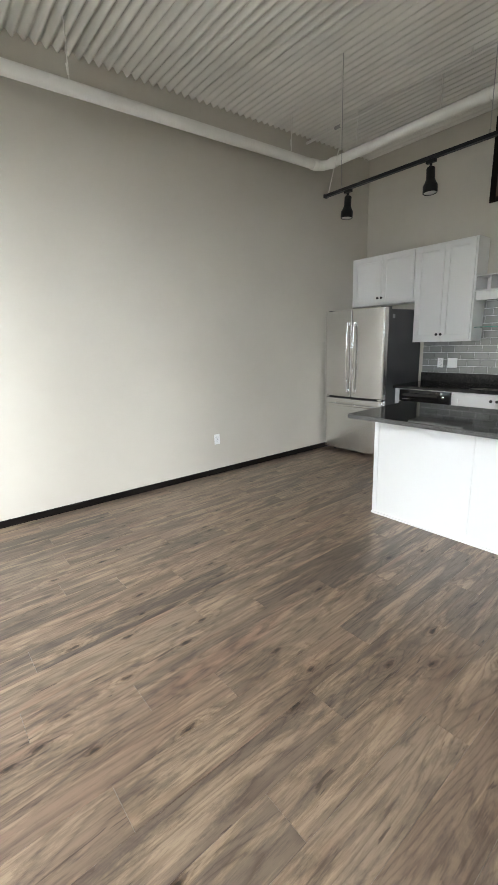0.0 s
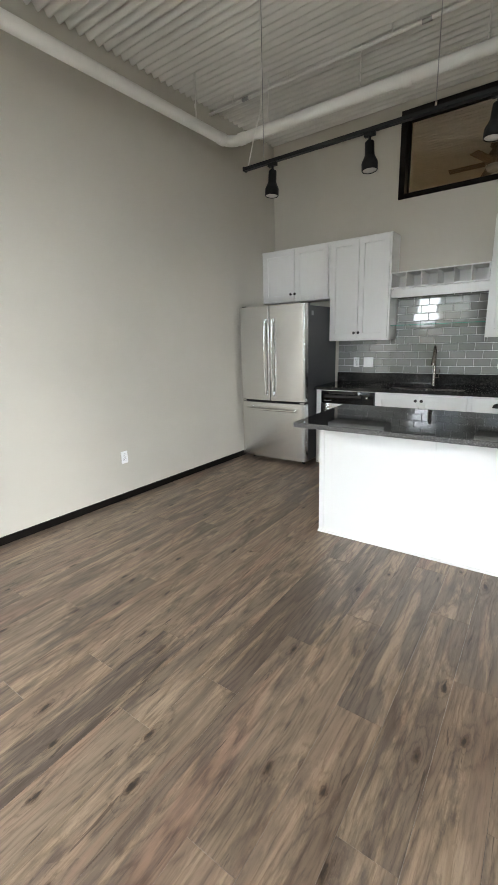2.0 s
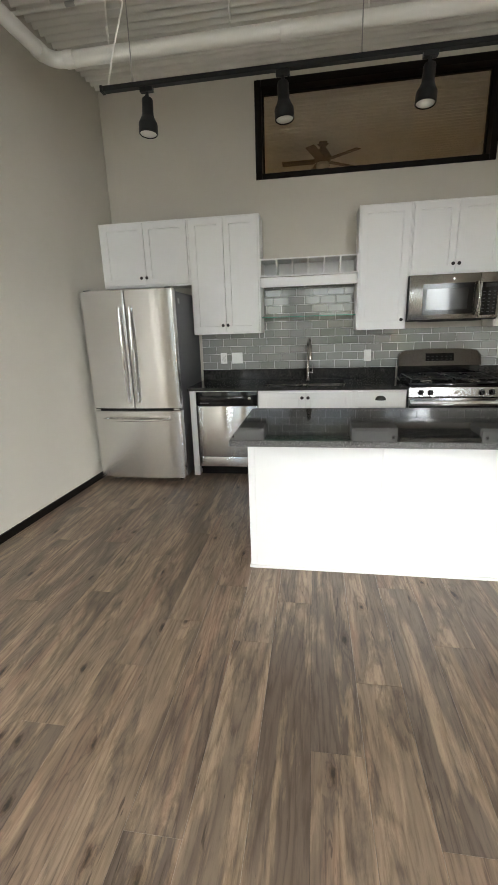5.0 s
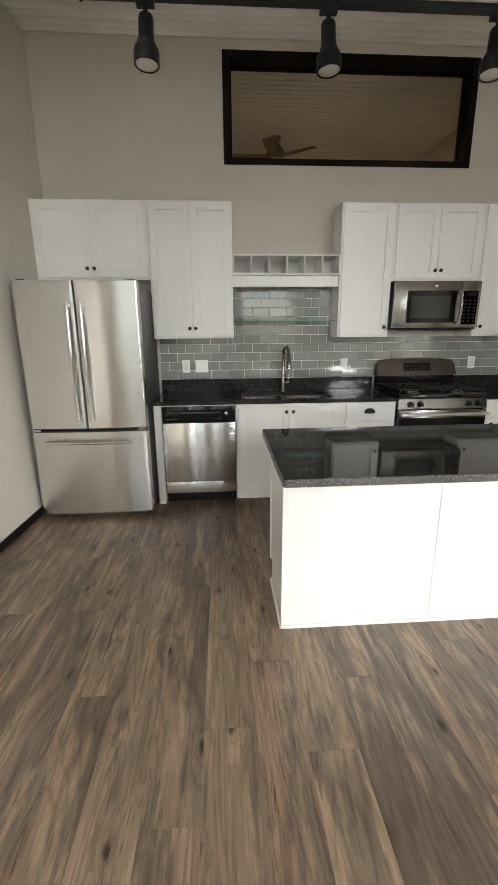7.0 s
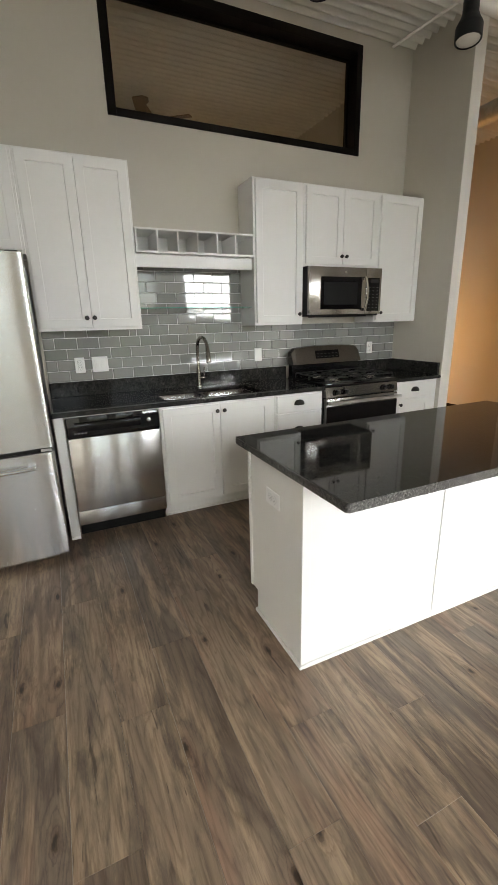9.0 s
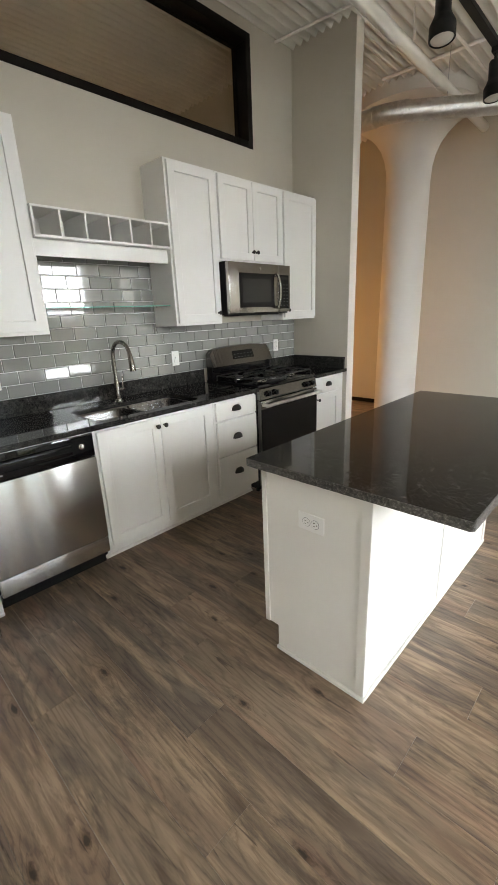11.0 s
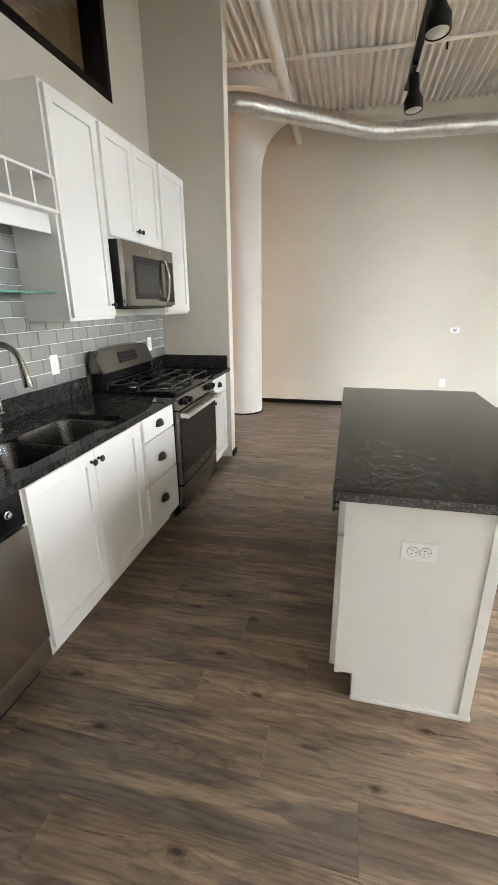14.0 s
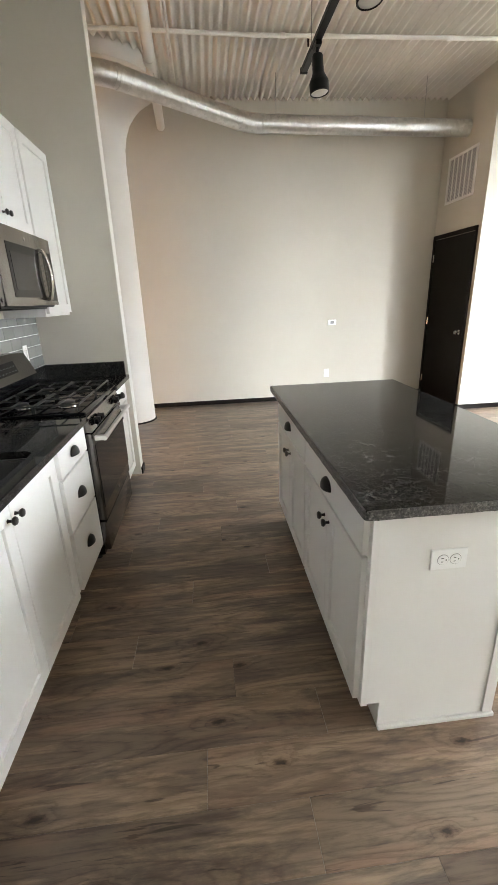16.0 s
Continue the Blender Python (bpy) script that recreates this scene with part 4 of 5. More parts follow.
guard = part("backguard", arched(4.955, 5.05, 0.045, RY0, RY1, 1.015, 1.145, 1.172), BLACKSTEEL, stove, "dark stainless arched backguard")
part("backguard_base", box(4.985, 5.055, RY0 + 0.006, RY1 - 0.006, 0.9055, 1.0145, 0.003), ENAMEL, stove, "black backguard base")
lean = Matrix.Translation((4.978, 0.465, 1.095)) @ Euler((0, radians(19), 0)).to_matrix().to_4x4()
part("display", moved(box(-0.0030, 0.004, -0.13, 0.13, -0.038, 0.036, 0.001), lean), DARKGLASS, guard, "black clock display")
for r in range(2):
    for c in range(6):
        part("key", moved(box(-0.0042, -0.0031, -0.112 + 0.042 * c, -0.092 + 0.042 * c, -0.026 + 0.028 * r, -0.020 + 0.028 * r), lean), KEYGREY, guard)
for bx, by, br in ((4.60, 0.665, 0.048), (4.84, 0.665, 0.038), (4.60, 0.265, 0.040), (4.84, 0.265, 0.046)):
    b = part("burner", lathe([(br + 0.012, 0.0), (br + 0.01, 0.006), (br - 0.004, 0.01), (br - 0.006, 0.016)], 26, (bx, by, 0.9052)), CHROME, stove, "aluminium burner head", True)
    part("burner_cap", lathe([(br - 0.004, 0.0), (br - 0.003, 0.007), (br - 0.008, 0.010), (0.004, 0.011)], 26, (bx, by, 0.9214)), CASTIRON, b, "black burner cap", True)
for y0, y1 in ((0.475, 0.825), (0.108, 0.455)):
    g = None
    ym, gz = (y0 + y1) / 2, 0.943
    for x0, x1 in ((4.49, 4.715), (4.725, 4.95)):
        xm = (x0 + x1) / 2
        loop = rounded([(x0, y0, 0.906), (x0, y0, gz), (x0, y1, gz), (x0, y1, 0.906)], 0.02, 4)
        g = tube(loop, 0.0055, 8, g)
        loop = rounded([(x1, y0, 0.906), (x1, y0, gz), (x1, y1, gz), (x1, y1, 0.906)], 0.02, 4)
        tube(loop, 0.0055, 8, g)
        for a, b in (((x0, ym, gz), (xm - 0.035, ym, gz)), ((x1, ym, gz), (xm + 0.035, ym, gz)), ((xm, y0 + 0.01, gz), (xm, ym - 0.035, gz)), ((xm, y1 - 0.01, gz), (xm, ym + 0.035, gz))):
            rod(a, b, 0.005, seg=8, bm=g)
        for y in (y0 + 0.008, y1 - 0.008):
            tube(rounded([(x0, y, gz), (xm, y, gz), (x1, y, gz)], 0.01, 2), 0.005, 8, g)
    part("grate", g, CASTIRON, stove, "cast iron grate", True)

# ---- island ----
island = root("kitchen_island", (3.11, 1.27, 0.0), "white kitchen island with panelled front and cabinet doors", "kitchen island")
IX0, IX1, IY0, IY1, IT = 2.872, 3.352, 0.512, 2.035, 0.861
part("body", box(IX0 + 0.02, IX1, IY0 + 0.02, IY1 - 0.02, 0.115, IT - 0.001), WHITE, island)
shape = [(IX0, 0.0), (3.285, 0.0), (3.285, 0.118), (IX1 - 0.022, 0.118), (IX1 - 0.022, IT), (IX0, IT)]


def end_board(y0, y1):
    b = bmesh.new()
    va, vb = [b.verts.new((x, y0, z)) for x, z in shape], [b.verts.new((x, y1, z)) for x, z in shape]
    for k in range(6):
        b.faces.new((va[k], va[(k + 1) % 6], vb[(k + 1) % 6], vb[k]))
    b.faces.new(va[::-1]), b.faces.new(vb)
    return b


part("end_panel", end_board(IY1 - 0.0195, IY1), WHITE, island)
part("end_panel", end_board(IY0, IY0 + 0.0195), WHITE, island)
for y0, y1 in ((IY1 - 0.0, IY1 + 0.006), (IY0 - 0.006, IY0)):
    part("corner_batten", box(IX1 - 0.0215, IX1 + 0.001, y0 - 0.018 if y1 > 1.5 else y0, y1 if y1 > 1.5 else y1 + 0.018, 0.118, IT - 0.001, 0.001), WHITE, island)
    part("front_batten", box(IX0 - 0.007, IX0 + 0.030, y0 + 0.0005 if y1 > 1.5 else y0, y1 if y1 > 1.5 else y1 - 0.0005, 0.018, IT - 0.001, 0.0012), WHITE, island)
part("front_panel", box(IX0 - 0.0005, IX0 + 0.0195, IY0 + 0.02, IY1 - 0.02, 0.0, IT - 0.001), WHITE, island)
for y in (IY0 + 0.018, 1.28, IY1 - 0.016):
    part("seam_batten", box(IX0 - 0.007, IX0 - 0.0008, y - 0.017, y + 0.017, 0.019, IT - 0.001, 0.0012), WHITE, island)
shoe_y = part("shoe_strip", box(IX0 - 0.013, 3.287, IY1 + 0.0003, IY1 + 0.0135, 0.0, 0.018, 0.004), WHITE, island)
part("shoe_strip", box(IX0 - 0.0135, IX0 - 0.0008, IY0, IY1, 0.0, 0.018, 0.004), WHITE, island)
part("toe_kick", box(3.270, 3.285, IY0 + 0.02, IY1 - 0.02, 0.0, 0.1145), WHITE, island)
for y0, y1 in ((1.277, IY1 - 0.012), (IY0 + 0.012, 1.271)):
    yc = (y0 + y1) / 2
    front(island, "drawer", IX1 + 0.021, 1, y0 + 0.006, y1 - 0.006, 0.706, 0.845, None, (yc, 0.776), 0)
    front(island, "door", IX1 + 0.021, 1, y0 + 0.006, yc - 0.002, 0.130, 0.694, (yc - 0.03, 0.625))
    front(island, "door", IX1 + 0.021, 1, yc + 0.002, y1 - 0.006, 0.130, 0.694, (yc + 0.03, 0.625))
itop = root("island_worktop", (2.97, 1.22, IT), "black granite island worktop with rough-cut edge", "worktop")
QX0, QX1, QY0, QY1 = 2.555, 3.398, 0.358, 2.085
part("slab", box(QX0 + 0.004, QX1 - 0.004, QY0 + 0.004, QY1 - 0.004, IT, 0.892), GRANITE, itop, "polished speckled black top")


def rough_edge():
    """The chiselled band round the slab, with a slightly uneven face."""
    b = bmesh.new()
    path, rad = [], 0.014
    for cx, cy, start in ((QX1 - rad, QY1 - rad, 0), (QX0 + rad, QY1 - rad, 90), (QX0 + rad, QY0 + rad, 180), (QX1 - rad, QY0 + rad, 270)):
        for k in range(5):
            a = radians(start + 22.5 * k)
            path.append(Vector((cx + rad * math.cos(a), cy + rad * math.sin(a), 0)))
    line = []
    for a, c in zip(path, path[1:] + path[:1]):
        n = max(1, int((c - a).length / 0.012))
        line += [a.lerp(c, k / n) for k in range(n)]
    mid = Vector(((QX0 + QX1) / 2, (QY0 + QY1) / 2, 0))
    rings = []
    for z, out in ((IT, -0.006), (IT, 0.0), (IT + 0.010, 0.0), (IT + 0.021, 0.0), (0.8895, -0.0005), (0.8918, -0.005)):
        ring = []
        for p in line:
            wob = 0.0016 * noise.noise(Vector((p.x * 45, p.y * 45, z * 90))) if 0.0 <= out + 0.0006 else 0.0
            d = Vector((p.x - max(QX0 + rad, min(QX1 - rad, p.x)), p.y - max(QY0 + rad, min(QY1 - rad, p.y)), 0))
            d = d.normalized() if d.length > 1e-6 else Vector((0, 0, 0))
            ring.append(b.verts.new((p.x + d.x * (out + wob), p.y + d.y * (out + wob), z)))
        rings.append(ring)
    m = len(line)
    for r0, r1 in zip(rings, rings[1:]):
        for k in range(m):
            b.faces.new((r0[k], r0[(k + 1) % m], r1[(k + 1) % m], r1[k]))
    return b


part("edge_band", rough_edge(), GRANITE_EDGE, itop, "rough grey-black cut edge")


def outlet(at, rz, label, kind="duplex", flat=False, name="wall_outlet", wide=0.07):
    """A cover plate whose front faces +y before the turn rz."""
    at = Vector(at)
    thing = root(name, at, label, "outlet" if kind == "duplex" else "switch")
    turn = Matrix.Translation(at) @ Euler((0, 0, radians(rz))).to_matrix().to_4x4() @ (Euler((0, radians(90), 0)).to_matrix().to_4x4() if flat else Matrix.Identity(4))
    h = 0.115
    part("plate", moved(box(-wide / 2, wide / 2, 0.0005, 0.0065, -h / 2, h / 2, 0.0025), turn), PLASTIC, thing)
    for cx in ((0.0,) if wide < 0.1 else (-0.023, 0.023)):
        if kind == "duplex" and cx <= 0:
            for z in (-0.0195, 0.0195):
                part("socket_rim", moved(rod((cx, 0.0066, z), (cx, 0.0073, z), 0.0182, seg=24), turn), GREY, thing, "thin grey line round the socket")
                s = part("socket", moved(rod((cx, 0.0074, z), (cx, 0.0086, z), 0.0165, seg=20), turn), PLASTIC, thing)
                for dx, hh in ((-0.0062, 0.0042), (0.0062, 0.0034)):
                    part("slot", moved(box(cx + dx - 0.0011, cx + dx + 0.0011, 0.0087, 0.0091, z - hh + 0.003, z + hh + 0.003), turn), DARKSLOT, s)
                part("slot", moved(rod((cx, 0.0087, z - 0.009), (cx, 0.0091, z - 0.009), 0.0024, seg=10), turn), DARKSLOT, s)
        else:
            s = part("rocker", moved(box(cx - 0.0165, cx + 0.0165, 0.0066, 0.0095, -0.033, 0.033, 0.0015), turn), PLASTIC, thing)
            part("toggle", moved(box(cx - 0.0045, cx + 0.0045, 0.0096, 0.016, -0.004, 0.014, 0.0015), turn), PLASTIC, s)
    return thing


outlet((3.11, IY1, 0.682), 0, "white duplex outlet plate on the island end", flat=True)
outlet((2.57, north(2.57), 0.40), 180 - math.degrees(math.atan(SLANT)), "white outlet low on the long wall")
outlet((2.09, YF, 0.375), 0, "white outlet low on the far wall")
TX1 = XK - 0.0085
outlet((TX1, 2.633, 1.117), 90, "white outlet on the tiled backsplash")
outlet((TX1, 2.487, 1.117), 90, "double white switch plate on the tiled backsplash", "switch", wide=0.116, name="light_switch")
outlet((TX1, 1.135, 1.117), 90, "white switch on the tiled backsplash", "switch", name="light_switch")
outlet((TX1, -0.125, 1.122), 90, "white outlet on the tiled backsplash behind the range")
therm = root("thermostat", (2.03, YF, 1.08), "white rectangular thermostat on the far wall", "thermostat")
part("case", box(1.97, 2.09, YF + 0.0005, YF + 0.022, 1.045, 1.12, 0.008), PLASTIC, therm)
part("screen", box(2.005, 2.055, YF + 0.0221, YF + 0.0232, 1.065, 1.102), GREY, therm, "grey display")
vent = root("return_vent", (XD, -2.395, 2.48), "white louvred return air vent above the door", "vent")
bm = box(XD + 0.0005, XD + 0.014, -2.69, -2.10, 2.475, 2.505, 0.003)
box(XD + 0.0005, XD + 0.014, -2.69, -2.10, 2.955, 2.985, 0.003, bm=bm)
box(XD + 0.0005, XD + 0.014, -2.69, -2.66, 2.506, 2.954, 0.003, bm=bm)
box(XD + 0.0005, XD + 0.014, -2.13, -2.10, 2.506, 2.954, 0.003, bm=bm)
part("frame", bm, WHITE, vent)
part("backing", box(XD + 0.0005, XD + 0.002, -2.66, -2.13, 2.506, 2.954), GREY, vent)
for k in range(5):
    y = -2.66 + 0.53 * (k + 1) / 6
    part("divider", box(XD + 0.0025, XD + 0.013, y - 0.006, y + 0.006, 2.506, 2.954, 0.001), WHITE, vent)
for k in range(30):
    z = 2.513 + 0.0147 * k
    sl = moved(box(-0.0045, 0.0045, -2.659, -2.131, -0.0008, 0.0008), Matrix.Translation((XD + 0.0075, 0, z)) @ Euler((0, radians(40), 0)).to_matrix().to_4x4())
    part("slat", sl, WHITE, vent)

# ---- ceiling services ----
drain = root("drain_pipe", (3.93, 3.535, 3.29), "white painted drain pipe hung below the ceiling", "pipe")
run = rounded([(XW + 0.002, 3.535, 3.194), (3.935, 3.535, 3.279), (4.17, YF + 0.002, 3.394)], 0.13, 10)
part("run", tube(run, 0.047, 24), PIPE, drain, "", True)


def collar(p, d, r=0.053, w=0.07):
    p, d = Vector(p), Vector(d).normalized()
    return rod(p - d * w / 2, p + d * w / 2, r, seg=24, bevel=0.003)


for p, d in (((0.62, 3.535, 3.218), (1, 0, 0.02)), ((3.80, 3.535, 3.276), (1, 0, 0.02)), ((3.942, 3.39, 3.284), (0.036, -1, 0.018)), ((4.0, 1.88, 3.308), (0.036, -1, 0.018)), ((4.12, -1.35, 3.367), (0.036, -1, 0.018))):
    part("coupling", collar(p, d), PIPE, drain, "", True)
for x, y, z in ((1.25, 3.535, 3.29), (3.45, 3.535, 3.34), (3.95, 3.10, 3.35), (3.98, 2.25, 3.37), (4.01, 1.35, 3.38), (4.06, 0.1, 3.40), (4.09, -0.7, 3.42)):
    h = rod((x, y, z - 0.01), (x + 0.01, y, ZC + 0.005), 0.005, seg=8)
    rod((x - 0.004, y - 0.004, z + 0.02), (x - 0.004, y + 0.004, z + 0.09), 0.007, seg=8, bm=h)
    part("hanger", h, PIPE, drain)
cond = root("conduit", (3.95, 0.5, 3.6), "thin white conduit running under the ceiling", "conduit")
part("pipe", tube([(3.955, 3.79, 3.598), (3.95, 1.7, 3.602), (3.955, YF + 0.25, 3.6)], 0.0135, 10), PIPE, cond, "", True)
for y in (3.35, 1.75, -0.4):
    part("coupling", collar((3.952, y, 3.6), (0, 1, 0), 0.016, 0.07), CABLE if y > 0 else PIPE, cond, "", True)
for y in (3.5, 2.9, 2.0, 0.8, -0.9):
    part("hanger", rod((3.953, y, 3.605), (3.953, y, ZC + 0.004), 0.004, seg=8), PIPE, cond)
sprk = root("sprinkler_pipe", (2.6, -1.55, 3.62), "thin white sprinkler pipe across the ceiling", "pipe")
part("pipe", tube([(XD + 0.005, -1.55, 3.632), (3.2, -1.55, 3.628), (4.75, -1.48, 3.632)], 0.017, 12), PIPE, sprk, "", True)
for x in (2.95, 1.4):
    part("coupling", collar((x, -1.55, 3.63), (1, 0, 0), 0.022, 0.05), PIPE, sprk, "", True)
for x in (2.7,):
    part("sprinkler_head", rod((x, -1.62, 3.665), (x, -1.62, 3.585), 0.012, 0.008, 10), BRONZE, sprk, "dark sprinkler head")
cor = root("corner_conduit", (4.7, -0.36, 3.63), "short white conduit beside the partition top", "conduit")
part("pipe", tube([(XK - 0.01, -0.20, 3.632), (4.8, -0.24, 3.634), (4.3, -0.30, 3.634)], 0.011, 10), PIPE, cor, "", True)

duct = root("spiral_duct", (2.6, -2.2, 3.2), "galvanised round spiral duct below the ceiling", "duct")
DPTS = [(XD + 0.01, -2.36, 3.20), (3.20, -2.22, 3.20), (4.50, -1.16, 3.20), (6.6, -1.16, 3.20)]
R = 0.086
pts = rounded(DPTS, 0.16, 8)
part("run", tube(pts, R, 32), GALV, duct, "", True)
for a, b, n in ((DPTS[0], DPTS[1], 18), (DPTS[1], DPTS[2], 12), (DPTS[2], DPTS[3], 8)):
    a, b = Vector(a), Vector(b)
    d = (b - a).normalized()
    for k in range(n):
        p = a.lerp(b, (k + 0.8) / (n + 0.6))
        q = d + Vector((0, 0.05, 0.10))
        part("seam", collar(p, q, R + 0.0022, 0.006), GALV, duct, "", True)
for p in (DPTS[1], DPTS[2]):
    for a in DPTS:
        d = Vector(a) - Vector(p)
        if 0.1 < d.length < 3:
            part("joint_band", collar(Vector(p) + d.normalized() * 0.15, d, R + 0.004, 0.03), GALV, duct, "", True)
for x, y in ((1.2, -2.33), (2.9, -2.235), (4.1, -1.49)):
    part("strap", rod((x, y, 3.29), (x, y, ZC + 0.004), 0.003, seg=6), CABLE, duct)

track = root("track_light_rail", (3.132, 1.46, 2.69), "black ceiling-hung track rail on steel cables", "track light")
part("rail", box(3.114, 3.150, 0.13, 2.80, 2.660, 2.683, 0.002), BLACKMETAL, track)
part("end_cap", box(3.111, 3.153, 2.80, 2.815, 2.657, 2.686, 0.002), BLACKMETAL, track)
part("end_cap", box(3.111, 3.153, 0.115, 0.13, 2.657, 2.686, 0.002), BLACKMETAL, track)
for y in (2.635, 1.46, 0.30):
    part("cable", rod((3.132, y, 2.683), (3.132, y, ZC + 0.005), 0.0028, seg=8), CABLE, track)
    part("cable_gripper", rod((3.132, y, 2.684), (3.132, y, 2.71), 0.006, seg=10), CHROME, track)
part("power_cable", tube([(3.132, 2.775, 2.683), (3.134, 2.72, 2.86), (3.134, 2.655, 3.02), (3.134, 2.64, 3.2), (3.132, 2.638, ZC)], 0.004, 8), PIPE, track, "white power cord")


def spot(y, tx, ty):
    thing = root("track_spotlight", (3.132, y, 2.659), "black bottle-shaped track spotlight, unlit", "spotlight", "spotlights on the rail")
    part("adapter", box(3.117, 3.147, y - 0.035, y + 0.035, 2.637, 2.6595, 0.003), BLACKMETAL, thing)
    part("stem", rod((3.132, y, 2.60), (3.132, y, 2.637), 0.009, seg=12), BLACKMETAL, thing)
    pose_m = Matrix.Translation((3.132, y, 2.603)) @ Euler((radians(tx), radians(ty), 0)).to_matrix().to_4x4() @ Matrix.Scale(0.92, 4)
    shell = lathe([(0.010, 0.012), (0.028, 0.006), (0.0315, -0.002), (0.0325, -0.075), (0.040, -0.095), (0.0525, -0.118), (0.0545, -0.126), (0.0545, -0.172), (0.0505, -0.176), (0.0485, -0.168), (0.046, -0.150), (0.004, -0.149)], 32)
    part("shell", moved(shell, pose_m), BLACKMETAL, thing, "", True)
    part("lamp_lens", moved(lathe([(0.0478, -0.166), (0.046, -0.172), (0.034, -0.1775), (0.018, -0.180), (0.002, -0.181)][::-1], 28), pose_m), LENS, thing, "pale frosted lamp face", True)
    part("knuckle", rod((3.117, y, 2.606), (3.147, y, 2.606), 0.013, seg=14), BLACKMETAL, thing)
    return thing


for y, tx, ty in ((2.562, 2, 3), (1.843, -3, 2), (1.14, 4, 4), (0.43, 3, 5)):
    spot(y, tx, ty)

# ceiling fan in the room behind the interior window
fan = root("ceiling_fan", (6.83, 1.59, ZC), "brown ceiling fan at rest in the next room", "ceiling fan")
part("canopy", lathe([(0.03, -0.05), (0.05, -0.03), (0.07, -0.01), (0.075, 0.0)], 24, (6.83, 1.59, ZC)), FANBROWN, fan, "", True)
part("motor", lathe([(0.05, 0.0), (0.10, 0.025), (0.11, 0.07), (0.07, 0.13), (0.03, 0.185)], 28, (6.83, 1.59, 3.445)), FANBROWN, fan, "", True)
for k in range(5):
    blade = moved(box(0.10, 0.52, -0.055, 0.055, -0.004, 0.004, 0.003), Matrix.Translation((6.83, 1.59, 3.47)) @ Euler((0, 0, radians(72 * k + 90))).to_matrix().to_4x4() @ Euler((radians(9), 0, 0)).to_matrix().to_4x4())
    part("blade", blade, FANBROWN, fan)
part("light_kit", lathe([(0.03, -0.085), (0.07, -0.07), (0.09, -0.035), (0.08, 0.0)], 24, (6.83, 1.59, 3.445)), LENS, fan, "frosted light bowl", True)

# ---- pieces: backsplash tiles ----
back = structure("backsplash", box(XK - 0.0035, XK - 0.0005, -0.4395, 2.8655, 0.9985, 1.3715), GROUT, "grey glazed subway tile backsplash with white grout", "backsplash")
bm = box(XK - 0.0035, XK - 0.0005, 1.2865, 2.1885, 1.372, 1.881)
part("grout_bed", bm, GROUT, back)
TW, TH, GAP = 0.1515, 0.0755, 0.0042
tile_meshes = {}


def tile_mesh(w, h):
    key = (round(w, 4), round(h, 4))
    if key not in tile_meshes:
        b = bmesh.new()
        rings = []
        for inset, x in ((0.0, 0.0), (0.0, -0.0042), (0.0012, -0.0062), (0.0030, -0.0070)):
            rings.append([b.verts.new((x, yy, zz)) for yy, zz in ((inset, inset), (w - inset, inset), (w - inset, h - inset), (inset, h - inset))])
        for p, q in zip(rings, rings[1:]):
            for k in range(4):
                b.faces.new((p[k], q[k], q[(k + 1) % 4], p[(k + 1) % 4]))
        b.faces.new(rings[-1][::-1])
        bmesh.ops.recalc_face_normals(b, faces=b.faces)
        me = bpy.data.meshes.new("tile")
        b.to_mesh(me)
        b.free()
        me.materials.append(TILE)
        tile_meshes[key] = me
    return tile_meshes[key]


def lay_row(z, h, y_lo, y_hi, offset):
    """One course of running bond, cut at both ends."""
    y_top = 2.864 + offset
    while y_top > y_lo + 0.012:
        a, b = max(y_top - TW, y_lo), min(y_top, y_hi)
        if b - a > 0.012:
            ob = new("tile", tile_mesh(b - a, h))
            ob.parent = back
            ob.location = (XK - 0.0036, a, z)
            ob.rotation_euler = (0, random.gauss(0, 0.0025), random.gauss(0, 0.0025))
        y_top -= TW + GAP


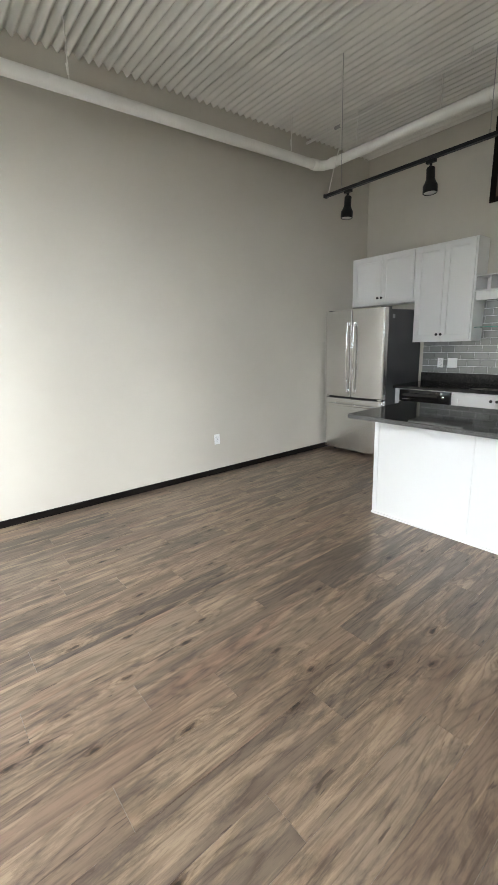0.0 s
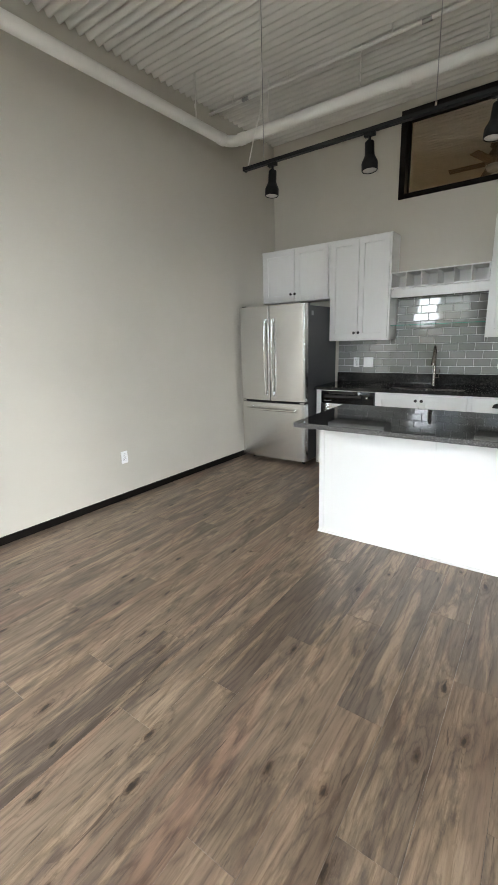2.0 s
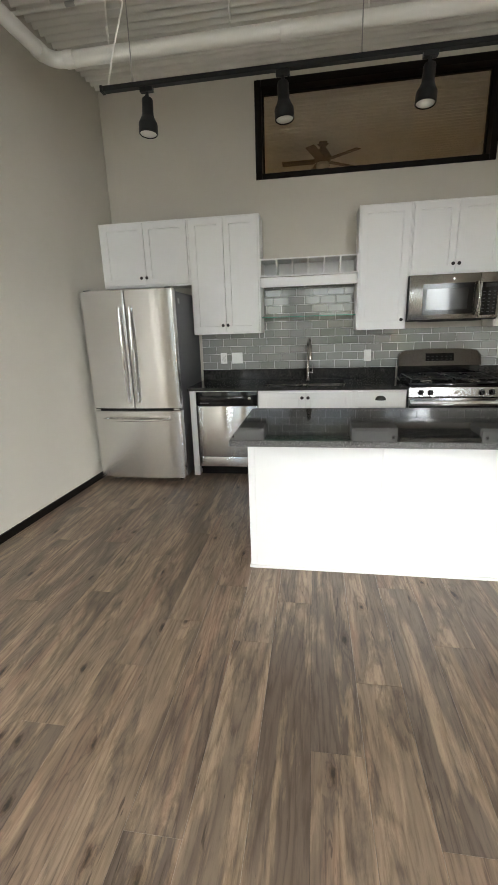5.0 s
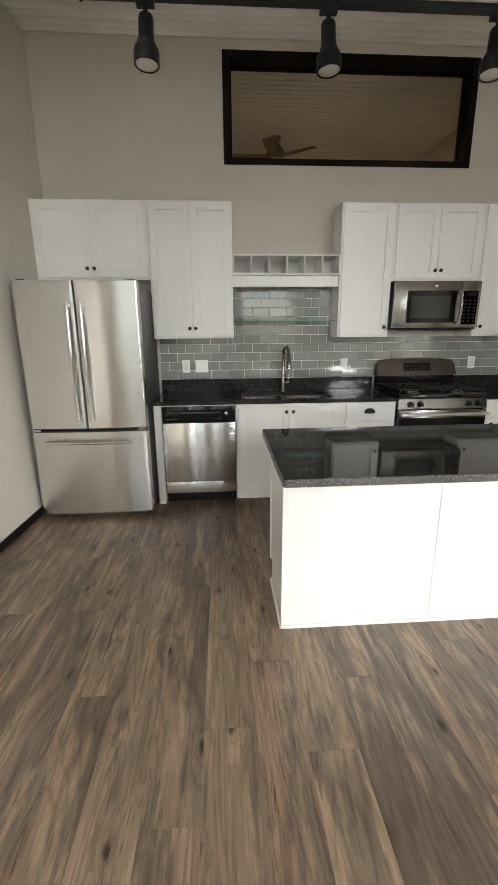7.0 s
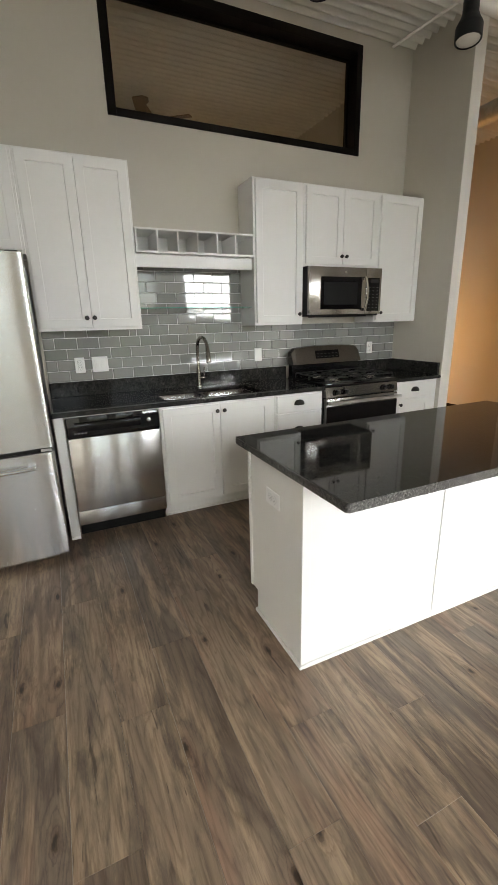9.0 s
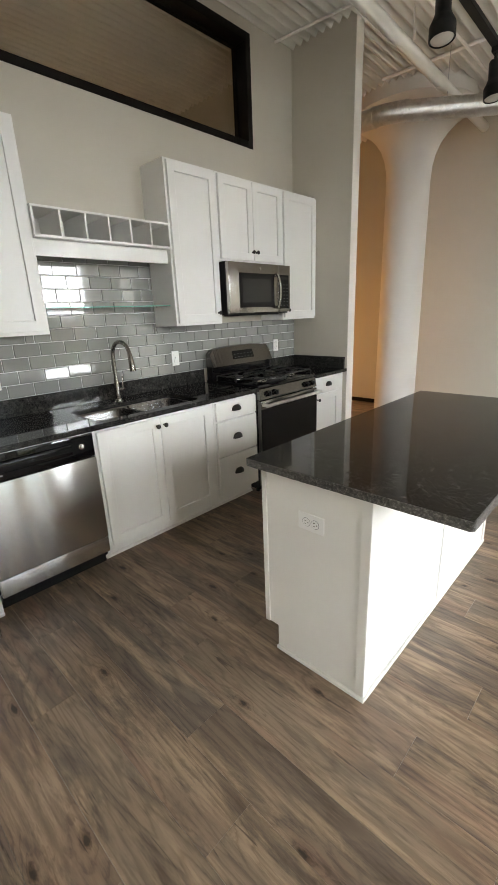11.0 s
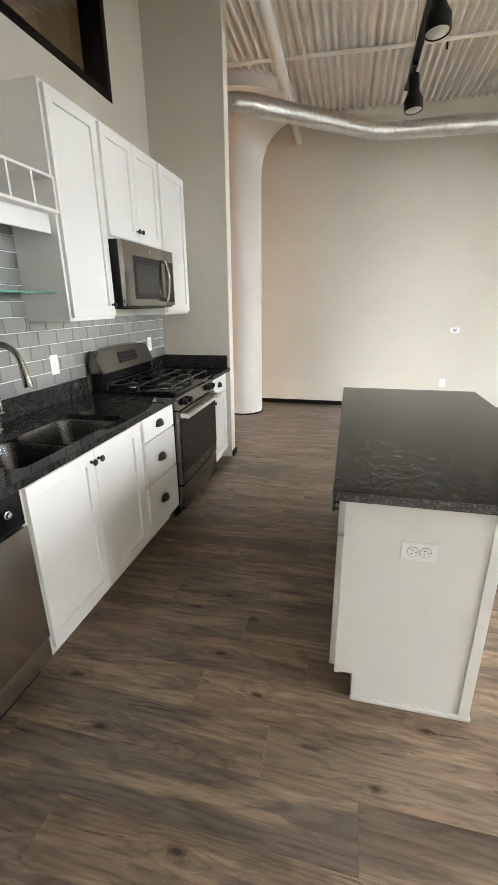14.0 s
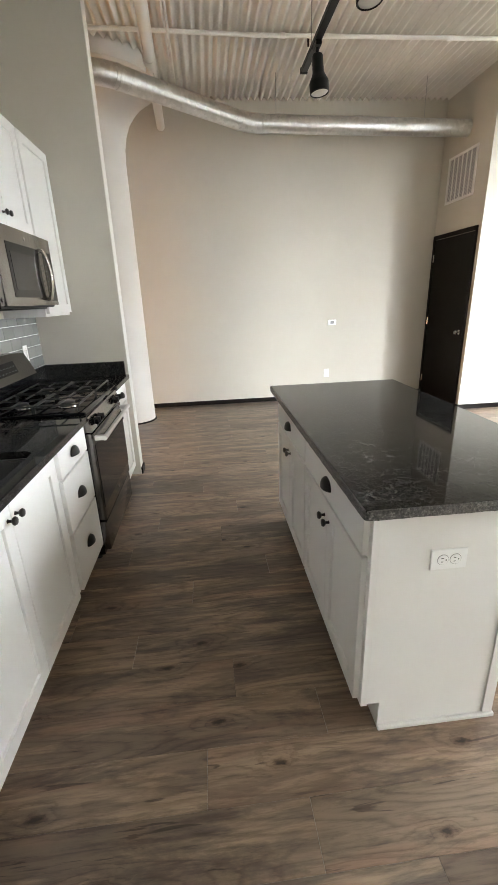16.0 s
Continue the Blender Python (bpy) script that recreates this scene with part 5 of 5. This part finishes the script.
z, row = 1.0005, 0
while z < 1.875:
    off = (TW + GAP) / 2 if row % 2 else 0.0
    if z + TH < 1.3705:
        lay_row(z, TH, -0.437, 2.864, off)
    elif z < 1.3705:
        lay_row(z, 1.3705 - z, 2.1925, 2.864, off)
        lay_row(z, TH, 1.288, 2.1875, off)
        lay_row(z, 1.3705 - z, -0.437, 1.2835, off)
    else:
        lay_row(z, min(TH, 1.8805 - z), 1.288, 2.1875, off)
    z += TH + GAP
    row += 1

# ---- pieces: floor planks along x ----
PW, PL, SEAM = 0.182, 1.22, 0.0009
plank_meshes = {}


def plank_mesh(length):
    key = round(length, 3)
    if key not in plank_meshes:
        b = box(0.0, length, 0.0, PW - SEAM, -0.0079, 0.0, 0.0)
        bmesh.ops.bevel(b, geom=[e for e in b.edges if all(v.co.z > -0.001 for v in e.verts)], offset=0.0006, segments=1, affect="EDGES")
        bmesh.ops.recalc_face_normals(b, faces=b.faces)
        me = bpy.data.meshes.new("plank")
        b.to_mesh(me)
        b.free()
        me.materials.append(OAK)
        plank_meshes[key] = me
    return plank_meshes[key]


rest = bmesh.new()
rest_bits = []
rows = int((north(XW) - YF) / PW) + 1
last = 0.0
for k in range(rows):
    y = YF + 0.0 + k * PW
    shift = (last + random.choice((0.31, 0.42, 0.55, 0.67, 0.80))) % PL
    last = shift
    x = XW - shift
    while x < XH:
        a, b = max(x, XW + 0.001), min(x + PL - SEAM, XH - 0.001)
        if b - a > 0.05 and y < north(a):
            if a < 5.3:
                ob = new("plank", plank_mesh(b - a))
                ob.parent = floor
                ob.location = (a, y, 0.0)
            else:
                rest_bits.append((a, b, y))
        x += PL
for a, b, y in rest_bits:
    vs = [rest.verts.new(p) for p in ((a, y, 0), (b, y, 0), (b, y + PW - SEAM, 0), (a, y + PW - SEAM, 0), (a, y, -0.0079), (b, y, -0.0079), (b, y + PW - SEAM, -0.0079), (a, y + PW - SEAM, -0.0079))]
    for q in ((0, 1, 2, 3), (0, 4, 5, 1), (1, 5, 6, 2), (2, 6, 7, 3), (3, 7, 4, 0)):
        rest.faces.new([vs[i] for i in q])
tagged(part("far_planks", rest, OAK, floor), "", "", "", "stuff")
